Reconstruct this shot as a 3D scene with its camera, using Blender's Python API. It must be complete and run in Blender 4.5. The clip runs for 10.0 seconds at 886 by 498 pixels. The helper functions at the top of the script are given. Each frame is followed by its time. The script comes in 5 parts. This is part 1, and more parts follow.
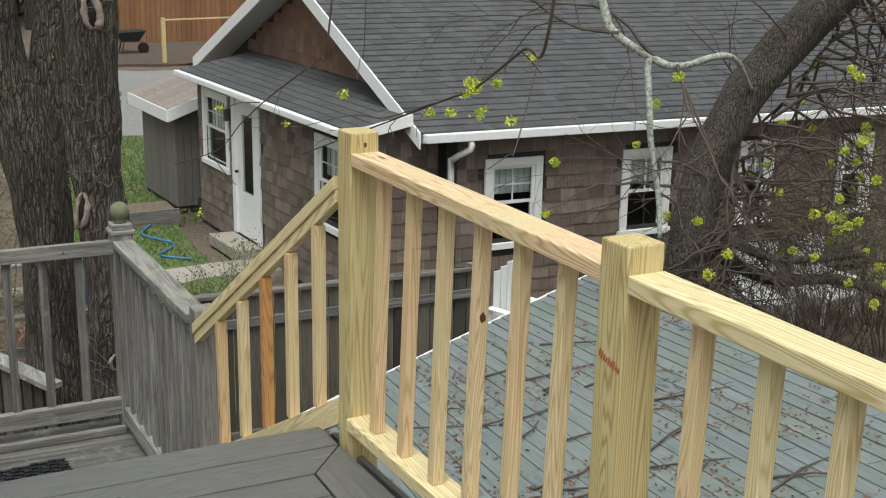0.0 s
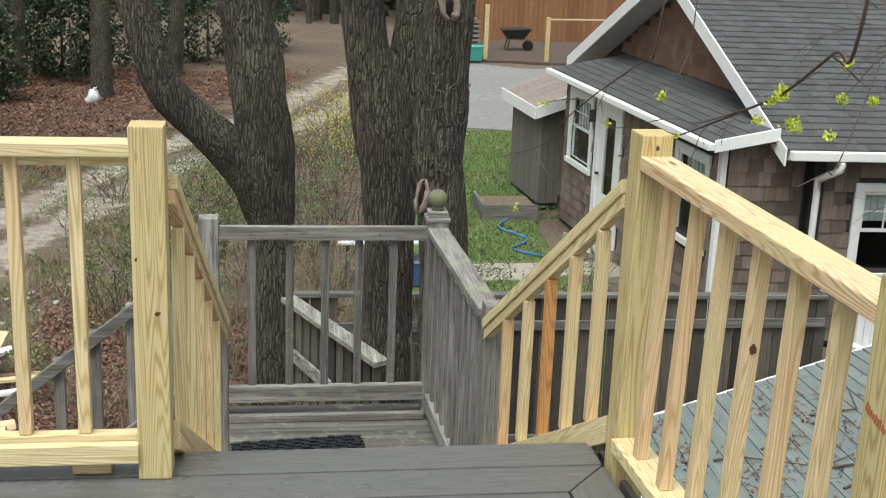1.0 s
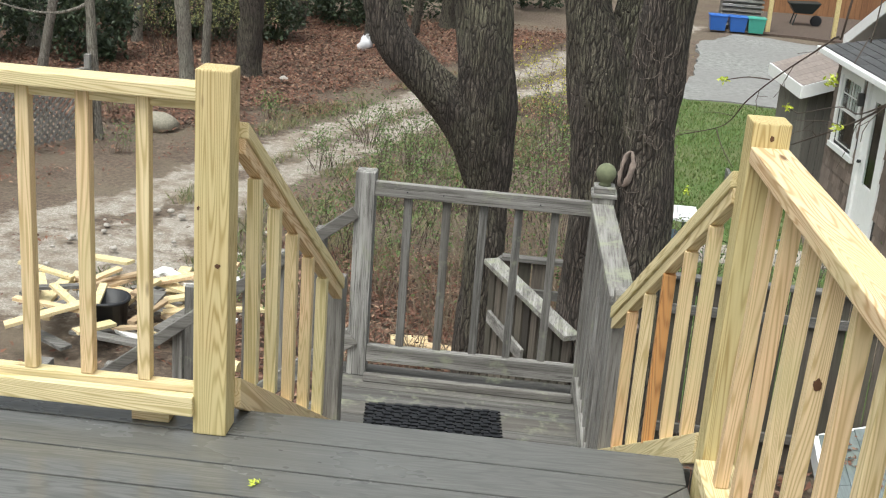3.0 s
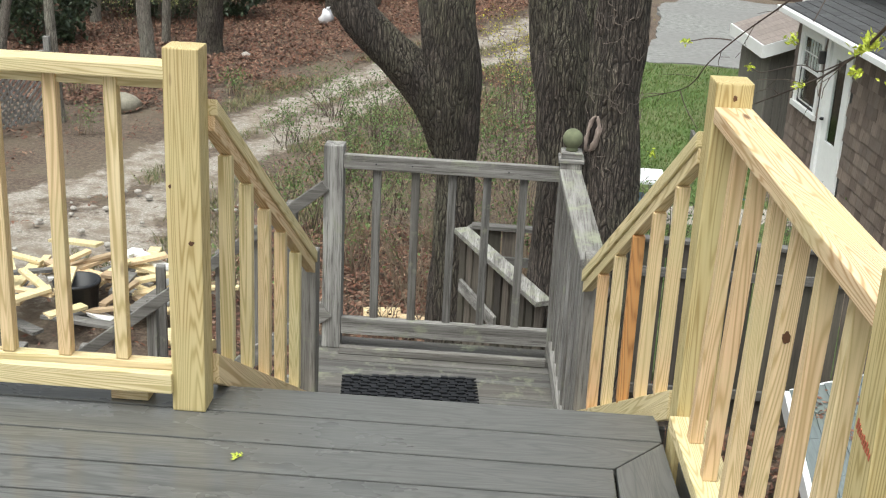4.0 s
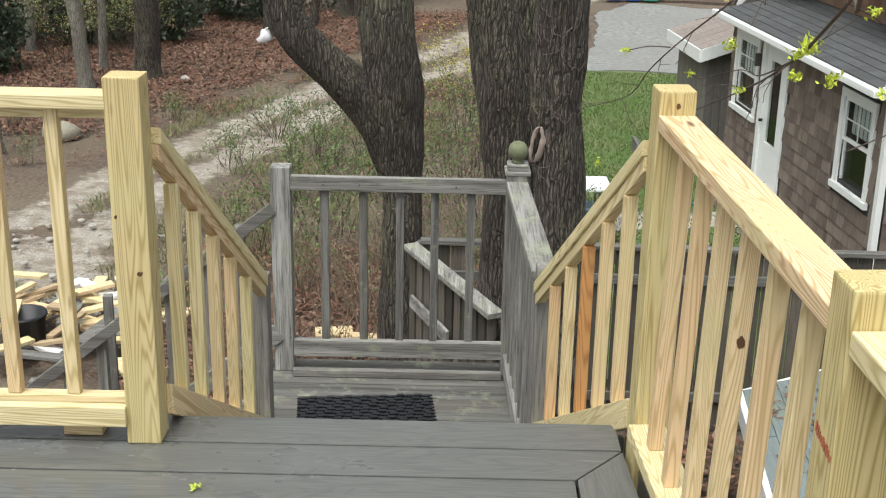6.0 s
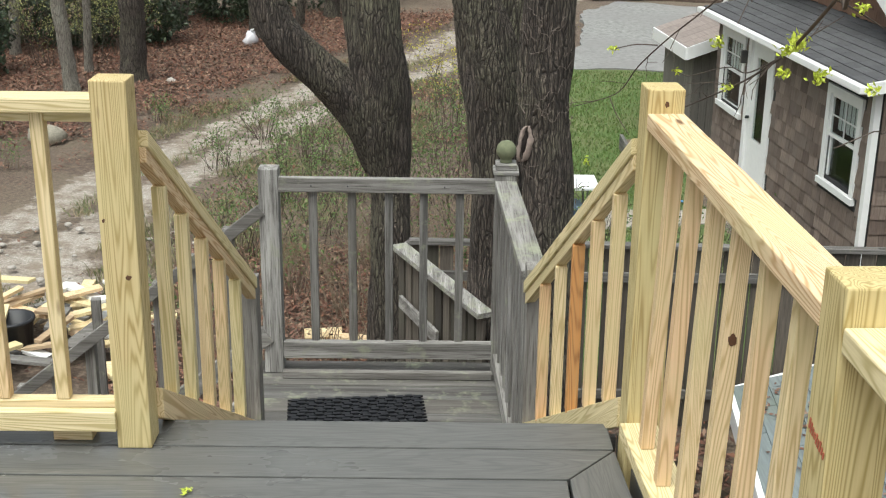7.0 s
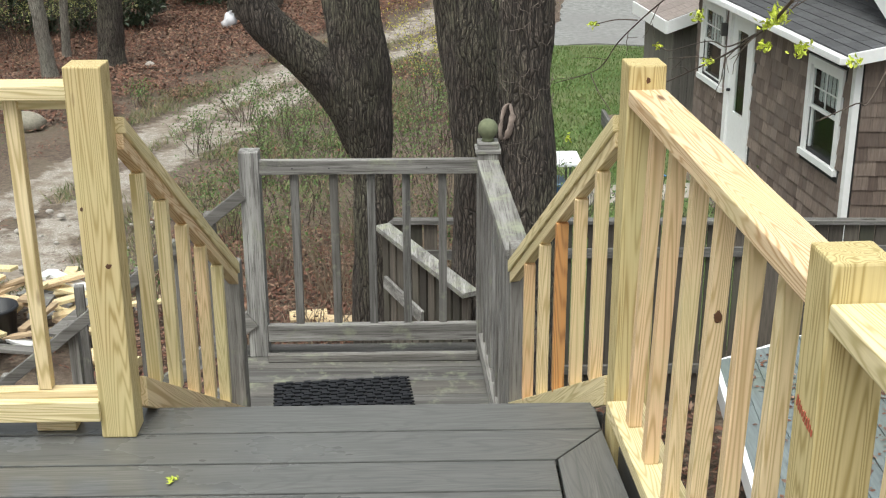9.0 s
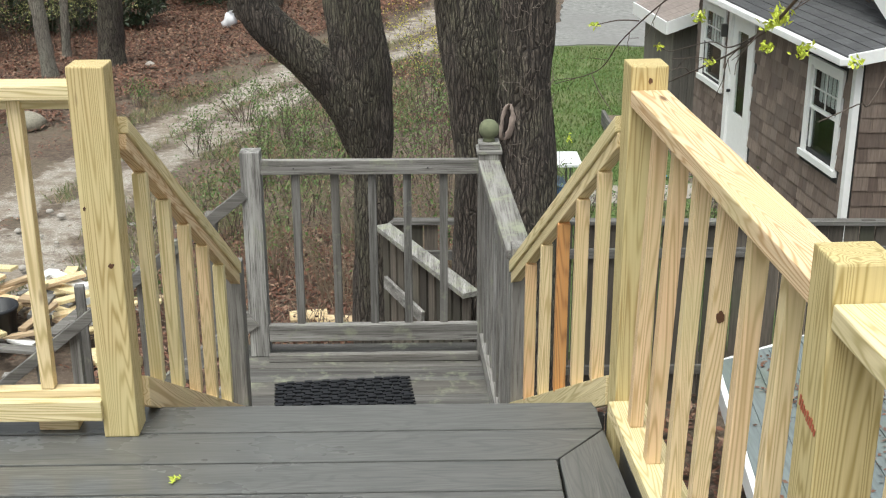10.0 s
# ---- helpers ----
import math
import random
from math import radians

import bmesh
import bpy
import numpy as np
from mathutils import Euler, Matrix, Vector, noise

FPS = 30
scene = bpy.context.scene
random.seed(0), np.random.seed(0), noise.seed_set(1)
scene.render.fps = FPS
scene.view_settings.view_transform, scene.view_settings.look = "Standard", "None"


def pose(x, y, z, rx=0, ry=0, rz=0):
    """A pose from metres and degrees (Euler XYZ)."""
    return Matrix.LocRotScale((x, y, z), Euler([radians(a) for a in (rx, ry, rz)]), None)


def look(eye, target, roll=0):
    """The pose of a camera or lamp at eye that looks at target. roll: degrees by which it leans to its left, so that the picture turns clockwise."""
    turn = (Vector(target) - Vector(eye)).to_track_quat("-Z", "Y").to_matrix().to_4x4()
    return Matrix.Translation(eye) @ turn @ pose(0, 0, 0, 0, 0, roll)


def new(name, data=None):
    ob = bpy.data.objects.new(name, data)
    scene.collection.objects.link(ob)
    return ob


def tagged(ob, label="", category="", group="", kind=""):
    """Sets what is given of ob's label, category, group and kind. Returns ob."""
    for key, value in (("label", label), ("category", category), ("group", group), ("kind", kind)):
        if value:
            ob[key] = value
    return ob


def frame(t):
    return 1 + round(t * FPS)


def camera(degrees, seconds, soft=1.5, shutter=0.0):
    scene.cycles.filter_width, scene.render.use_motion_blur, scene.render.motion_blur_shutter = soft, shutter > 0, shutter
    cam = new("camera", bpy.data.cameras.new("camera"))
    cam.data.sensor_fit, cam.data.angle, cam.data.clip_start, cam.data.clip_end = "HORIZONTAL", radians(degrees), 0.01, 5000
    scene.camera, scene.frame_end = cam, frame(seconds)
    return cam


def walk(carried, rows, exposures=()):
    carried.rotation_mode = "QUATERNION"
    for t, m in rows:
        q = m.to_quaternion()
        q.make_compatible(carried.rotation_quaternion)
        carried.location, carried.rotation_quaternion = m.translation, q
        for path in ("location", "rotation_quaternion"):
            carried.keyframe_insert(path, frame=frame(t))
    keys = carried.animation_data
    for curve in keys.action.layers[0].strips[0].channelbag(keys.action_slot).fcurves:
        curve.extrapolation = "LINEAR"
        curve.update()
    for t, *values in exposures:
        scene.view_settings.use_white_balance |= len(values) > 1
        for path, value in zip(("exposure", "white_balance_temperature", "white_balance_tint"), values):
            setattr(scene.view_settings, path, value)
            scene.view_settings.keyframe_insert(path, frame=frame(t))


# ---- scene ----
cam = camera(39.50, 10.0, soft=1.15)
PATH = [
    (0, pose(0.057, -3.435, 1.711, 74.174, -0.997, -25.678)),
    (0.5, pose(0.194, -3.333, 1.658, 75.221, -1.352, -17.883)),
    (1, pose(0.369, -3.311, 1.657, 73.906, -2.151, -7.731)),
    (1.5, pose(0.494, -3.267, 1.661, 73.733, -3.086, -4.406)),
    (2, pose(0.568, -3.140, 1.647, 73.558, -3.124, -3.659)),
    (2.5, pose(0.753, -3.053, 1.647, 72.843, -4.127, 0.230)),
    (3, pose(0.901, -3.038, 1.639, 71.420, -4.048, 5.879)),
    (4.5, pose(0.887, -3.086, 1.648, 70.115, -1.912, 2.708)),
    (5, pose(0.878, -3.083, 1.650, 70.448, -1.918, 2.166)),
    (5.5, pose(0.881, -3.074, 1.654, 70.752, -1.587, 1.361)),
    (6, pose(0.887, -3.062, 1.651, 70.952, -1.005, 0.761)),
    (7.5, pose(0.881, -3.046, 1.649, 70.954, -0.477, -0.218)),
    (8, pose(0.887, -3.030, 1.647, 70.533, -0.201, -0.532)),
    (8.5, pose(0.887, -3.023, 1.646, 70.166, 0.049, -0.821)),
    (9, pose(0.887, -3.029, 1.649, 69.964, 0.265, -1.033)),
    (9.5, pose(0.883, -3.026, 1.648, 69.936, 0.418, -1.103)),
    (10, pose(0.880, -3.034, 1.650, 69.980, 0.189, -1.027)),
]
# the camera brightens a little as it turns from the house to the stair
walk(cam, PATH, [(0, 0.03, 6400, 4.5), (1, 0.28, 6400, 4.5), (2.5, 0.45, 6400, 4.5), (4.5, 0.42, 6400, 4.5), (7.5, 0.38, 6400, 4.5), (10, 0.38, 6400, 4.5)])

# ---- world and light ----
world = bpy.data.worlds.new("sky")
scene.world = world
world.use_nodes = True
wn = world.node_tree
sky = wn.nodes.new("ShaderNodeTexSky")
sky.sky_type = "NISHITA"
sky.sun_disc = False
sky.sun_elevation = radians(67)
sky.sun_rotation = radians(200)
sky.air_density, sky.dust_density, sky.ozone_density = 1.0, 6.0, 0.6
# overcast: the blue of the clear sky is mostly washed out
grey = wn.nodes.new("ShaderNodeHueSaturation")
grey.inputs["Saturation"].default_value = 0.25
wn.links.new(sky.outputs[0], grey.inputs["Color"])
wn.links.new(grey.outputs[0], wn.nodes["Background"].inputs[0])
wn.nodes["Background"].inputs[1].default_value = 0.15
sun = new("sun", bpy.data.lights.new("sun", "SUN"))
sun.data.energy, sun.data.angle, sun.data.color = 1.5, radians(40), (1.0, 0.98, 0.95)
sun.matrix_world = look((-2.6, -3.4, 10), (0, 0, 0))


# ---- materials ----
class Nodes:
    def __init__(self, name):
        self.mat = bpy.data.materials.new(name)
        self.mat.use_nodes = True
        self.t = self.mat.node_tree
        self.b = self.t.nodes["Principled BSDF"]

    def add(self, kind, **inputs):
        n = self.t.nodes.new(kind)
        for k, v in inputs.items():
            n.inputs[k.replace("_", " ")].default_value = v
        return n

    def link(self, a, b):
        self.t.links.new(a, b)

    def coords(self, scale, shift=True, turn=None):
        tc = self.add("ShaderNodeTexCoord")
        src = tc.outputs["Object"]
        for ax, deg in turn or ():
            tm = self.add("ShaderNodeMapping")
            tm.inputs["Rotation"].default_value["xyz".index(ax)] = radians(deg)
            self.link(src, tm.inputs["Vector"])
            src = tm.outputs[0]
        mp = self.add("ShaderNodeMapping")
        mp.inputs["Scale"].default_value = scale
        if shift:
            oi = self.add("ShaderNodeObjectInfo")
            mu = self.add("ShaderNodeVectorMath")
            mu.operation = "MULTIPLY_ADD"
            self.link(oi.outputs["Random"], mu.inputs[0])
            mu.inputs[1].default_value = (31, 17, 23)
            self.link(src, mu.inputs[2])
            self.link(mu.outputs[0], mp.inputs["Vector"])
        else:
            self.link(src, mp.inputs["Vector"])
        return mp.outputs[0]

    def noise(self, vec, scale=1.0, detail=4.0, rough=0.55, dist=0.0):
        n = self.add("ShaderNodeTexNoise", Scale=scale, Detail=detail, Roughness=rough, Distortion=dist)
        self.link(vec, n.inputs["Vector"])
        return n.outputs["Fac"]

    def ramp(self, fac, stops):
        r = self.add("ShaderNodeValToRGB")
        e = r.color_ramp.elements
        while len(e) < len(stops):
            e.new(0.5)
        for q, (p, c) in zip(e, stops):
            q.position, q.color = p, (*c, 1)
        self.link(fac, r.inputs[0])
        return r.outputs[0]

    def mix(self, fac, a, b, mode="MIX"):
        m = self.t.nodes.new("ShaderNodeMix")
        m.data_type, m.blend_type = "RGBA", mode
        for sock, v in ((m.inputs[0], fac), (m.inputs[6], a), (m.inputs[7], b)):
            if isinstance(v, (int, float)):
                sock.default_value = v
            elif isinstance(v, tuple):
                sock.default_value = (*v, 1)
            else:
                self.link(v, sock)
        return m.outputs[2]

    def math(self, op, a, b=0.0):
        m = self.t.nodes.new("ShaderNodeMath")
        m.operation = op
        for sock, v in ((m.inputs[0], a), (m.inputs[1], b)):
            if isinstance(v, (int, float)):
                sock.default_value = v
            else:
                self.link(v, sock)
        return m.outputs[0]

    def done(self, color, rough=0.6, bump=None, strength=0.3, depth=0.002):
        if isinstance(color, tuple):
            self.b.inputs["Base Color"].default_value = (*color, 1)
        else:
            self.link(color, self.b.inputs["Base Color"])
        if isinstance(rough, (int, float)):
            self.b.inputs["Roughness"].default_value = rough
        else:
            self.link(rough, self.b.inputs["Roughness"])
        if bump is not None:
            bp = self.add("ShaderNodeBump", Strength=strength, Distance=depth)
            self.link(bump, bp.inputs["Height"])
            self.link(bp.outputs[0], self.b.inputs["Normal"])
        return self.mat


def stretch(axis, along, across):
    return tuple(along if a == axis else across for a in "xyz")


def pine(axis, name="", turn=None):
    """New pressure-treated pine: pale yellow-green, flat-sawn grain, some boards redder."""
    n = Nodes("treated_pine_" + (name or axis))
    v = n.coords(stretch(axis, 0.5, 11.0), True, turn)
    swirl = n.noise(v, 1.0, 2, 0.45, 0.15)
    bands = n.math("SINE", n.math("MULTIPLY", swirl, 250.0))
    bands = n.math("MULTIPLY_ADD", bands, 0.5)
    n.t.nodes[-1].inputs[2].default_value = 0.5
    fine = n.noise(n.coords(stretch(axis, 4.0, 230.0), True, turn), 1.0, 3, 0.6)
    oi = n.add("ShaderNodeObjectInfo")
    olive = 0.92 if name == "post" else 1.0
    tones = [(0.82, 0.71, 0.43), (0.84, 0.70, 0.44), (0.84, 0.66, 0.43), (0.83, 0.63, 0.41)]
    if name == "post":
        tones = [(0.70, 0.585, 0.29), (0.72, 0.585, 0.31), (0.68, 0.57, 0.285), (0.66, 0.565, 0.29)]
    if name == "orange":
        tones = [(0.60, 0.28, 0.09)] * 4
    lates = [(0.46, 0.37, 0.15), (0.50, 0.34, 0.155), (0.47, 0.25, 0.10)]
    if name == "orange":
        lates = [(0.30, 0.11, 0.03)] * 3
    if name == "post":
        lates = [(0.36, 0.27, 0.09), (0.38, 0.27, 0.10), (0.36, 0.26, 0.09)]
    if axis == "z" and not name:
        tones[1:] = [(0.82, 0.65, 0.40), (0.80, 0.57, 0.35), (0.74, 0.46, 0.26)]
    early = n.ramp(oi.outputs["Random"], [(q, tuple(k * olive for k in c)) for q, c in zip((0.0, 0.5, 0.85, 1.0), tones)])
    late = n.ramp(oi.outputs["Random"], list(zip((0.0, 0.7, 1.0), lates)))
    c = n.mix(n.math("MULTIPLY", n.math("POWER", bands, 2.2 if name == "post" else 2.6), 0.95 if name == "post" else 0.85), early, late)
    c = n.mix(n.ramp(fine, [(0.35, (0.0, 0.0, 0.0)), (0.7, (0.42, 0.42, 0.42))]), c, (0.48, 0.36, 0.17))
    blotch = n.noise(n.coords((3, 3, 3)), 1.0, 3)
    c = n.mix(n.ramp(blotch, [(0.45, (0, 0, 0)), (0.75, (0.5, 0.5, 0.5))]), c, (0.55, 0.26, 0.09) if name == "orange" else (0.60, 0.56, 0.29))
    knots = n.add("ShaderNodeTexVoronoi", Scale=1.0)
    n.link(n.coords(stretch(axis, 2.2, 9.0), True, turn), knots.inputs["Vector"])
    k = n.ramp(knots.outputs["Distance"], [(0.04, (1, 1, 1)), (0.085, (0, 0, 0))])
    c = n.mix(k, c, (0.16, 0.08, 0.035))
    return n.done(c, 0.62, n.math("ADD", bands, fine), 0.22, 0.0012)


def weathered(axis, name="weathered_wood", moss=0.03, tint=1.0):
    """Old grey timber with open grain, dark cracks and green-grey lichen."""
    n = Nodes(name + "_" + axis)
    v = n.coords(stretch(axis, 1.0, 22.0))
    swirl = n.noise(v, 1.0, 4, 0.6, 0.4)
    fine = n.noise(n.coords(stretch(axis, 5.0, 190.0)), 1.0, 4, 0.7)
    oi = n.add("ShaderNodeObjectInfo")
    c = n.ramp(swirl, [(0.3, (0.11 * tint, 0.105 * tint, 0.098 * tint)), (0.5, (0.27 * tint, 0.262 * tint, 0.248 * tint)), (0.68, (0.46 * tint, 0.45 * tint, 0.425 * tint))])
    c = n.mix(n.ramp(fine, [(0.36, (0.85, 0.85, 0.85)), (0.52, (0, 0, 0))]), c, (0.055, 0.05, 0.044))
    c = n.mix(n.math("MULTIPLY", oi.outputs["Random"], 0.45), c, (0.14, 0.125, 0.105))
    lich = n.noise(n.coords((9, 9, 9)), 1.0, 6, 0.7)
    c = n.mix(n.ramp(lich, [(0.60 - moss, (0, 0, 0)), (0.78 - moss, (0.75, 0.75, 0.75))]), c, (0.30, 0.32, 0.22))
    return n.done(c, 0.85, n.math("ADD", swirl, fine), 0.55, 0.003)


def speckled(name, stops, scale=30.0, rough=0.9, second=None, bump=0.4, depth=0.01, big=0.6):
    """A granular surface: fine grain over broad patches."""
    n = Nodes(name)
    f = n.noise(n.coords((scale, scale, scale), False), 1.0, 6, 0.7)
    c = n.ramp(f, stops)
    if second:
        g = n.noise(n.coords((big, big, big), False), 1.0, 4, 0.6)
        c = n.mix(n.ramp(g, [(0.42, (0, 0, 0)), (0.62, (0.8, 0.8, 0.8))]), c, second)
    return n.done(c, rough, f, bump, depth)


def plain(name, color, rough=0.5, metal=0.0, vary=0.12, scale=8.0):
    n = Nodes(name)
    f = n.noise(n.coords((scale,) * 3), 1.0, 5, 0.6)
    c = n.mix(f, tuple(x * (1 - vary) for x in color), tuple(min(1, x * (1 + vary)) for x in color))
    n.b.inputs["Metallic"].default_value = metal
    return n.done(c, rough, f, 0.08, 0.002)


def tinted(name, dark, light, rough=0.85, axis="z", grain=40.0, edge=None):
    """Boards, shingles and slates that differ from piece to piece, with streaks along one axis."""
    n = Nodes(name)
    oi = n.add("ShaderNodeObjectInfo")
    ge = n.add("ShaderNodeNewGeometry")
    r = n.math("FRACT", n.math("ADD", oi.outputs["Random"], ge.outputs["Random Per Island"]))
    c = n.mix(r, dark, light)
    s = n.noise(n.coords(stretch(axis, grain * 0.06, grain)), 1.0, 4, 0.65)
    c = n.mix(n.ramp(s, [(0.3, (0.55, 0.55, 0.55)), (0.65, (0, 0, 0))]), c, tuple(x * 0.45 for x in dark))
    w = n.noise(n.coords((1.3, 1.3, 1.3)), 1.0, 4, 0.6)
    c = n.mix(n.ramp(w, [(0.45, (0, 0, 0)), (0.7, (0.5, 0.5, 0.5))]), c, edge or tuple(x * 0.7 for x in light))
    return n.done(c, rough, s, 0.35, 0.004)


def leafy(name, colors, rough=0.55):
    n = Nodes(name)
    ge = n.add("ShaderNodeNewGeometry")
    k = len(colors)
    c = n.ramp(ge.outputs["Random Per Island"], [(i / max(1, k - 1), q) for i, q in enumerate(colors)])
    n.b.inputs["Subsurface Weight"].default_value = 0.0
    return n.done(c, rough)


def barky(name, dark, light, green, width=36.0):
    """Interlaced narrow ridges with dark furrows between them, weathered and mossy in patches."""
    n = Nodes(name)
    warp = n.add("ShaderNodeTexNoise", Scale=5.0, Detail=3.0)
    base = n.coords((1, 1, 1), False)
    n.link(base, warp.inputs["Vector"])
    bend = n.add("ShaderNodeVectorMath")
    bend.operation = "MULTIPLY_ADD"
    n.link(warp.outputs["Color"], bend.inputs[0])
    bend.inputs[1].default_value = (0.055, 0.055, 0.10)
    n.link(base, bend.inputs[2])
    heights = []
    for k, along in ((1.0, 0.085), (2.1, 0.16)):
        mp = n.add("ShaderNodeMapping")
        mp.inputs["Scale"].default_value = (width * k, width * k, width * k * along)
        n.link(bend.outputs[0], mp.inputs["Vector"])
        vo = n.add("ShaderNodeTexVoronoi", Scale=1.0)
        vo.feature = "DISTANCE_TO_EDGE"
        n.link(mp.outputs[0], vo.inputs["Vector"])
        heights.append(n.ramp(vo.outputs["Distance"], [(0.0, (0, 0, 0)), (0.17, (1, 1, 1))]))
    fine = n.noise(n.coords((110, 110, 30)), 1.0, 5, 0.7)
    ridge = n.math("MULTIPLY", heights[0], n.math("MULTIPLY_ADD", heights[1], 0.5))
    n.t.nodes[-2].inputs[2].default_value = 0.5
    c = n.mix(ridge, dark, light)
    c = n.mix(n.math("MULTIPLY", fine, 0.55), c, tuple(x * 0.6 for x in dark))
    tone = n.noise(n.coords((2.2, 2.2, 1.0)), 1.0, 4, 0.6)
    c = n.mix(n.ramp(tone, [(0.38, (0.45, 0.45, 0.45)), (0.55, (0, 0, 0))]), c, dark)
    moss = n.noise(n.coords((1.6, 1.6, 0.8)), 1.0, 5, 0.65)
    c = n.mix(n.math("MULTIPLY", n.ramp(moss, [(0.46, (0, 0, 0)), (0.66, (0.8, 0.8, 0.8))]), ridge), c, green)
    return n.done(c, 0.92, n.math("ADD", ridge, n.math("MULTIPLY", fine, 0.35)), 1.0, 0.03)


PINE = {a: pine(a) for a in "xyz"}
PINE["left"] = pine("y", "left_slope", (("z", 5.5), ("x", 37)))
PINE["right"] = pine("y", "right_slope", (("z", -9.7), ("x", 36.5)))
PINE["post"] = pine("z", "post")
ORANGE = {"z": pine("z", "orange")}
KNOT = plain("dark_knot", (0.10, 0.045, 0.02), 0.6, 0, 0.5, 120)
PINE["side"] = pine("y", "side", (("z", -4.16),))
GREY = {a: weathered(a) for a in "xyz"}
MOSSY = {a: weathered(a, "mossy_wood", 0.13) for a in "xy"}
MOSS = plain("green_moss", (0.15, 0.165, 0.098), 0.95, 0, 0.35, 40)
STAINED = weathered("x", "stained_landing_wood", 0.05, 0.40)
DARKGREY = {a: weathered(a, "dark_weathered_wood", 0.02, 0.6) for a in "xyz"}


def composite(axis):
    n = Nodes("composite_decking_" + axis)
    swirl = n.noise(n.coords(stretch(axis, 1.6, 26.0)), 1.0, 4, 0.6, 1.2)
    fine = n.noise(n.coords(stretch(axis, 7.0, 150.0)), 1.0, 3, 0.7)
    c = n.ramp(swirl, [(0.3, (0.095, 0.097, 0.092)), (0.5, (0.155, 0.155, 0.147)), (0.56, (0.115, 0.116, 0.110)), (0.75, (0.20, 0.20, 0.19))])
    c = n.mix(n.math("MULTIPLY", fine, 0.35), c, (0.07, 0.07, 0.068))
    rings = n.math("SINE", n.math("MULTIPLY", n.noise(n.coords(stretch(axis, 0.9, 9.0)), 1.0, 2, 0.5, 0.3), 150.0))
    c = n.mix(n.ramp(rings, [(0.35, (0, 0, 0)), (0.95, (0.42, 0.42, 0.42))]), c, (0.075, 0.076, 0.072))
    # a thin film of rain water lies on the boards beside the railing
    gap = n.add("ShaderNodeVectorMath")
    gap.operation = "DISTANCE"
    n.link(n.coords((1.0, 1.5, 1.0), False), gap.inputs[0])
    gap.inputs[1].default_value = (-1.35, 1.0, 0.0)
    wet = n.math("ADD", n.math("MULTIPLY", gap.outputs["Value"], 0.26), n.noise(n.coords((3.0, 5.0, 1), False), 1.0, 4, 0.6))
    r = n.ramp(wet, [(0.66, (0.05, 0.05, 0.05)), (0.84, (0.36, 0.36, 0.36))])
    return n.done(c, r, n.math("ADD", swirl, fine), 0.16, 0.0012)


DECK = {a: composite(a) for a in "xy"}
RUBBER = plain("black_rubber", (0.012, 0.013, 0.016), 0.5)
WHITE = plain("white_painted_trim", (0.82, 0.83, 0.82), 0.45, 0, 0.08, 14)
CURTAIN = plain("pale_curtain", (0.62, 0.66, 0.64), 0.9)
# near-black colour stands in for the shade of rooms and wall cores
UNLIT_FILL = plain("unlit_interior_black", (0.03, 0.03, 0.03), 0.9)
SHAKE = tinted("cedar_shakes", (0.12, 0.088, 0.072), (0.285, 0.225, 0.185), 0.85, "z", 45, (0.19, 0.16, 0.14))
SHAKE_RED = tinted("cedar_shakes_red", (0.17, 0.095, 0.06), (0.27, 0.165, 0.11), 0.85, "z", 45, (0.20, 0.15, 0.12))
ASPHALT_TAB = tinted("dark_roof_shingles", (0.066, 0.067, 0.070), (0.105, 0.107, 0.112), 0.9, "y", 60)
GREEN_TAB = tinted("grey_green_roof_shingles", (0.165, 0.195, 0.196), (0.21, 0.24, 0.237), 0.9, "y", 40, (0.16, 0.19, 0.14))
TAN_TAB = tinted("pinkish_tan_roll_roof", (0.25, 0.21, 0.19), (0.32, 0.27, 0.24), 0.9, "y", 40)
SHED_BOARD = tinted("grey_shed_siding", (0.16, 0.15, 0.13), (0.23, 0.215, 0.185), 0.85, "z", 40)
FENCE_BOARD = tinted("weathered_fence_boards", (0.04, 0.034, 0.028), (0.17, 0.145, 0.118), 0.9, "z", 50, (0.10, 0.105, 0.07))
CEDAR_FENCE = tinted("orange_cedar_fence", (0.20, 0.09, 0.042), (0.33, 0.165, 0.075), 0.8, "z", 30)
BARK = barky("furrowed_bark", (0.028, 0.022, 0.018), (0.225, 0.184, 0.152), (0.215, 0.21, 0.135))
BARK_PALE = barky("pale_bark", (0.17, 0.15, 0.125), (0.58, 0.53, 0.46), (0.42, 0.41, 0.33))
LICHEN_BARK = speckled("lichened_bark", [(0.34, (0.09, 0.085, 0.07)), (0.46, (0.27, 0.28, 0.24)), (0.62, (0.46, 0.49, 0.42))], 28, 0.95)
SCAR = plain("bare_scar_wood", (0.25, 0.20, 0.17), 0.9, 0, 0.5, 30)
SLIT_SHADE = plain("slit_shade_black", (0.015, 0.010, 0.008), 0.95)
TWIG = plain("grey_brown_twigs", (0.082, 0.062, 0.048), 0.85, 0, 0.3, 20)
TWIG_PALE = plain("straw_brown_stems", (0.21, 0.165, 0.115), 0.85, 0, 0.3, 20)
VINE = plain("bare_vine", (0.17, 0.138, 0.115), 0.85, 0, 0.3, 20)
LITTER = leafy("fallen_leaves", [(0.105, 0.038, 0.023), (0.20, 0.085, 0.046), (0.042, 0.019, 0.013), (0.33, 0.21, 0.14), (0.12, 0.052, 0.033), (0.18, 0.095, 0.062), (0.03, 0.015, 0.011)], 0.7)
BUD = leafy("spring_buds", [(0.44, 0.52, 0.05), (0.56, 0.62, 0.07), (0.36, 0.46, 0.05)])
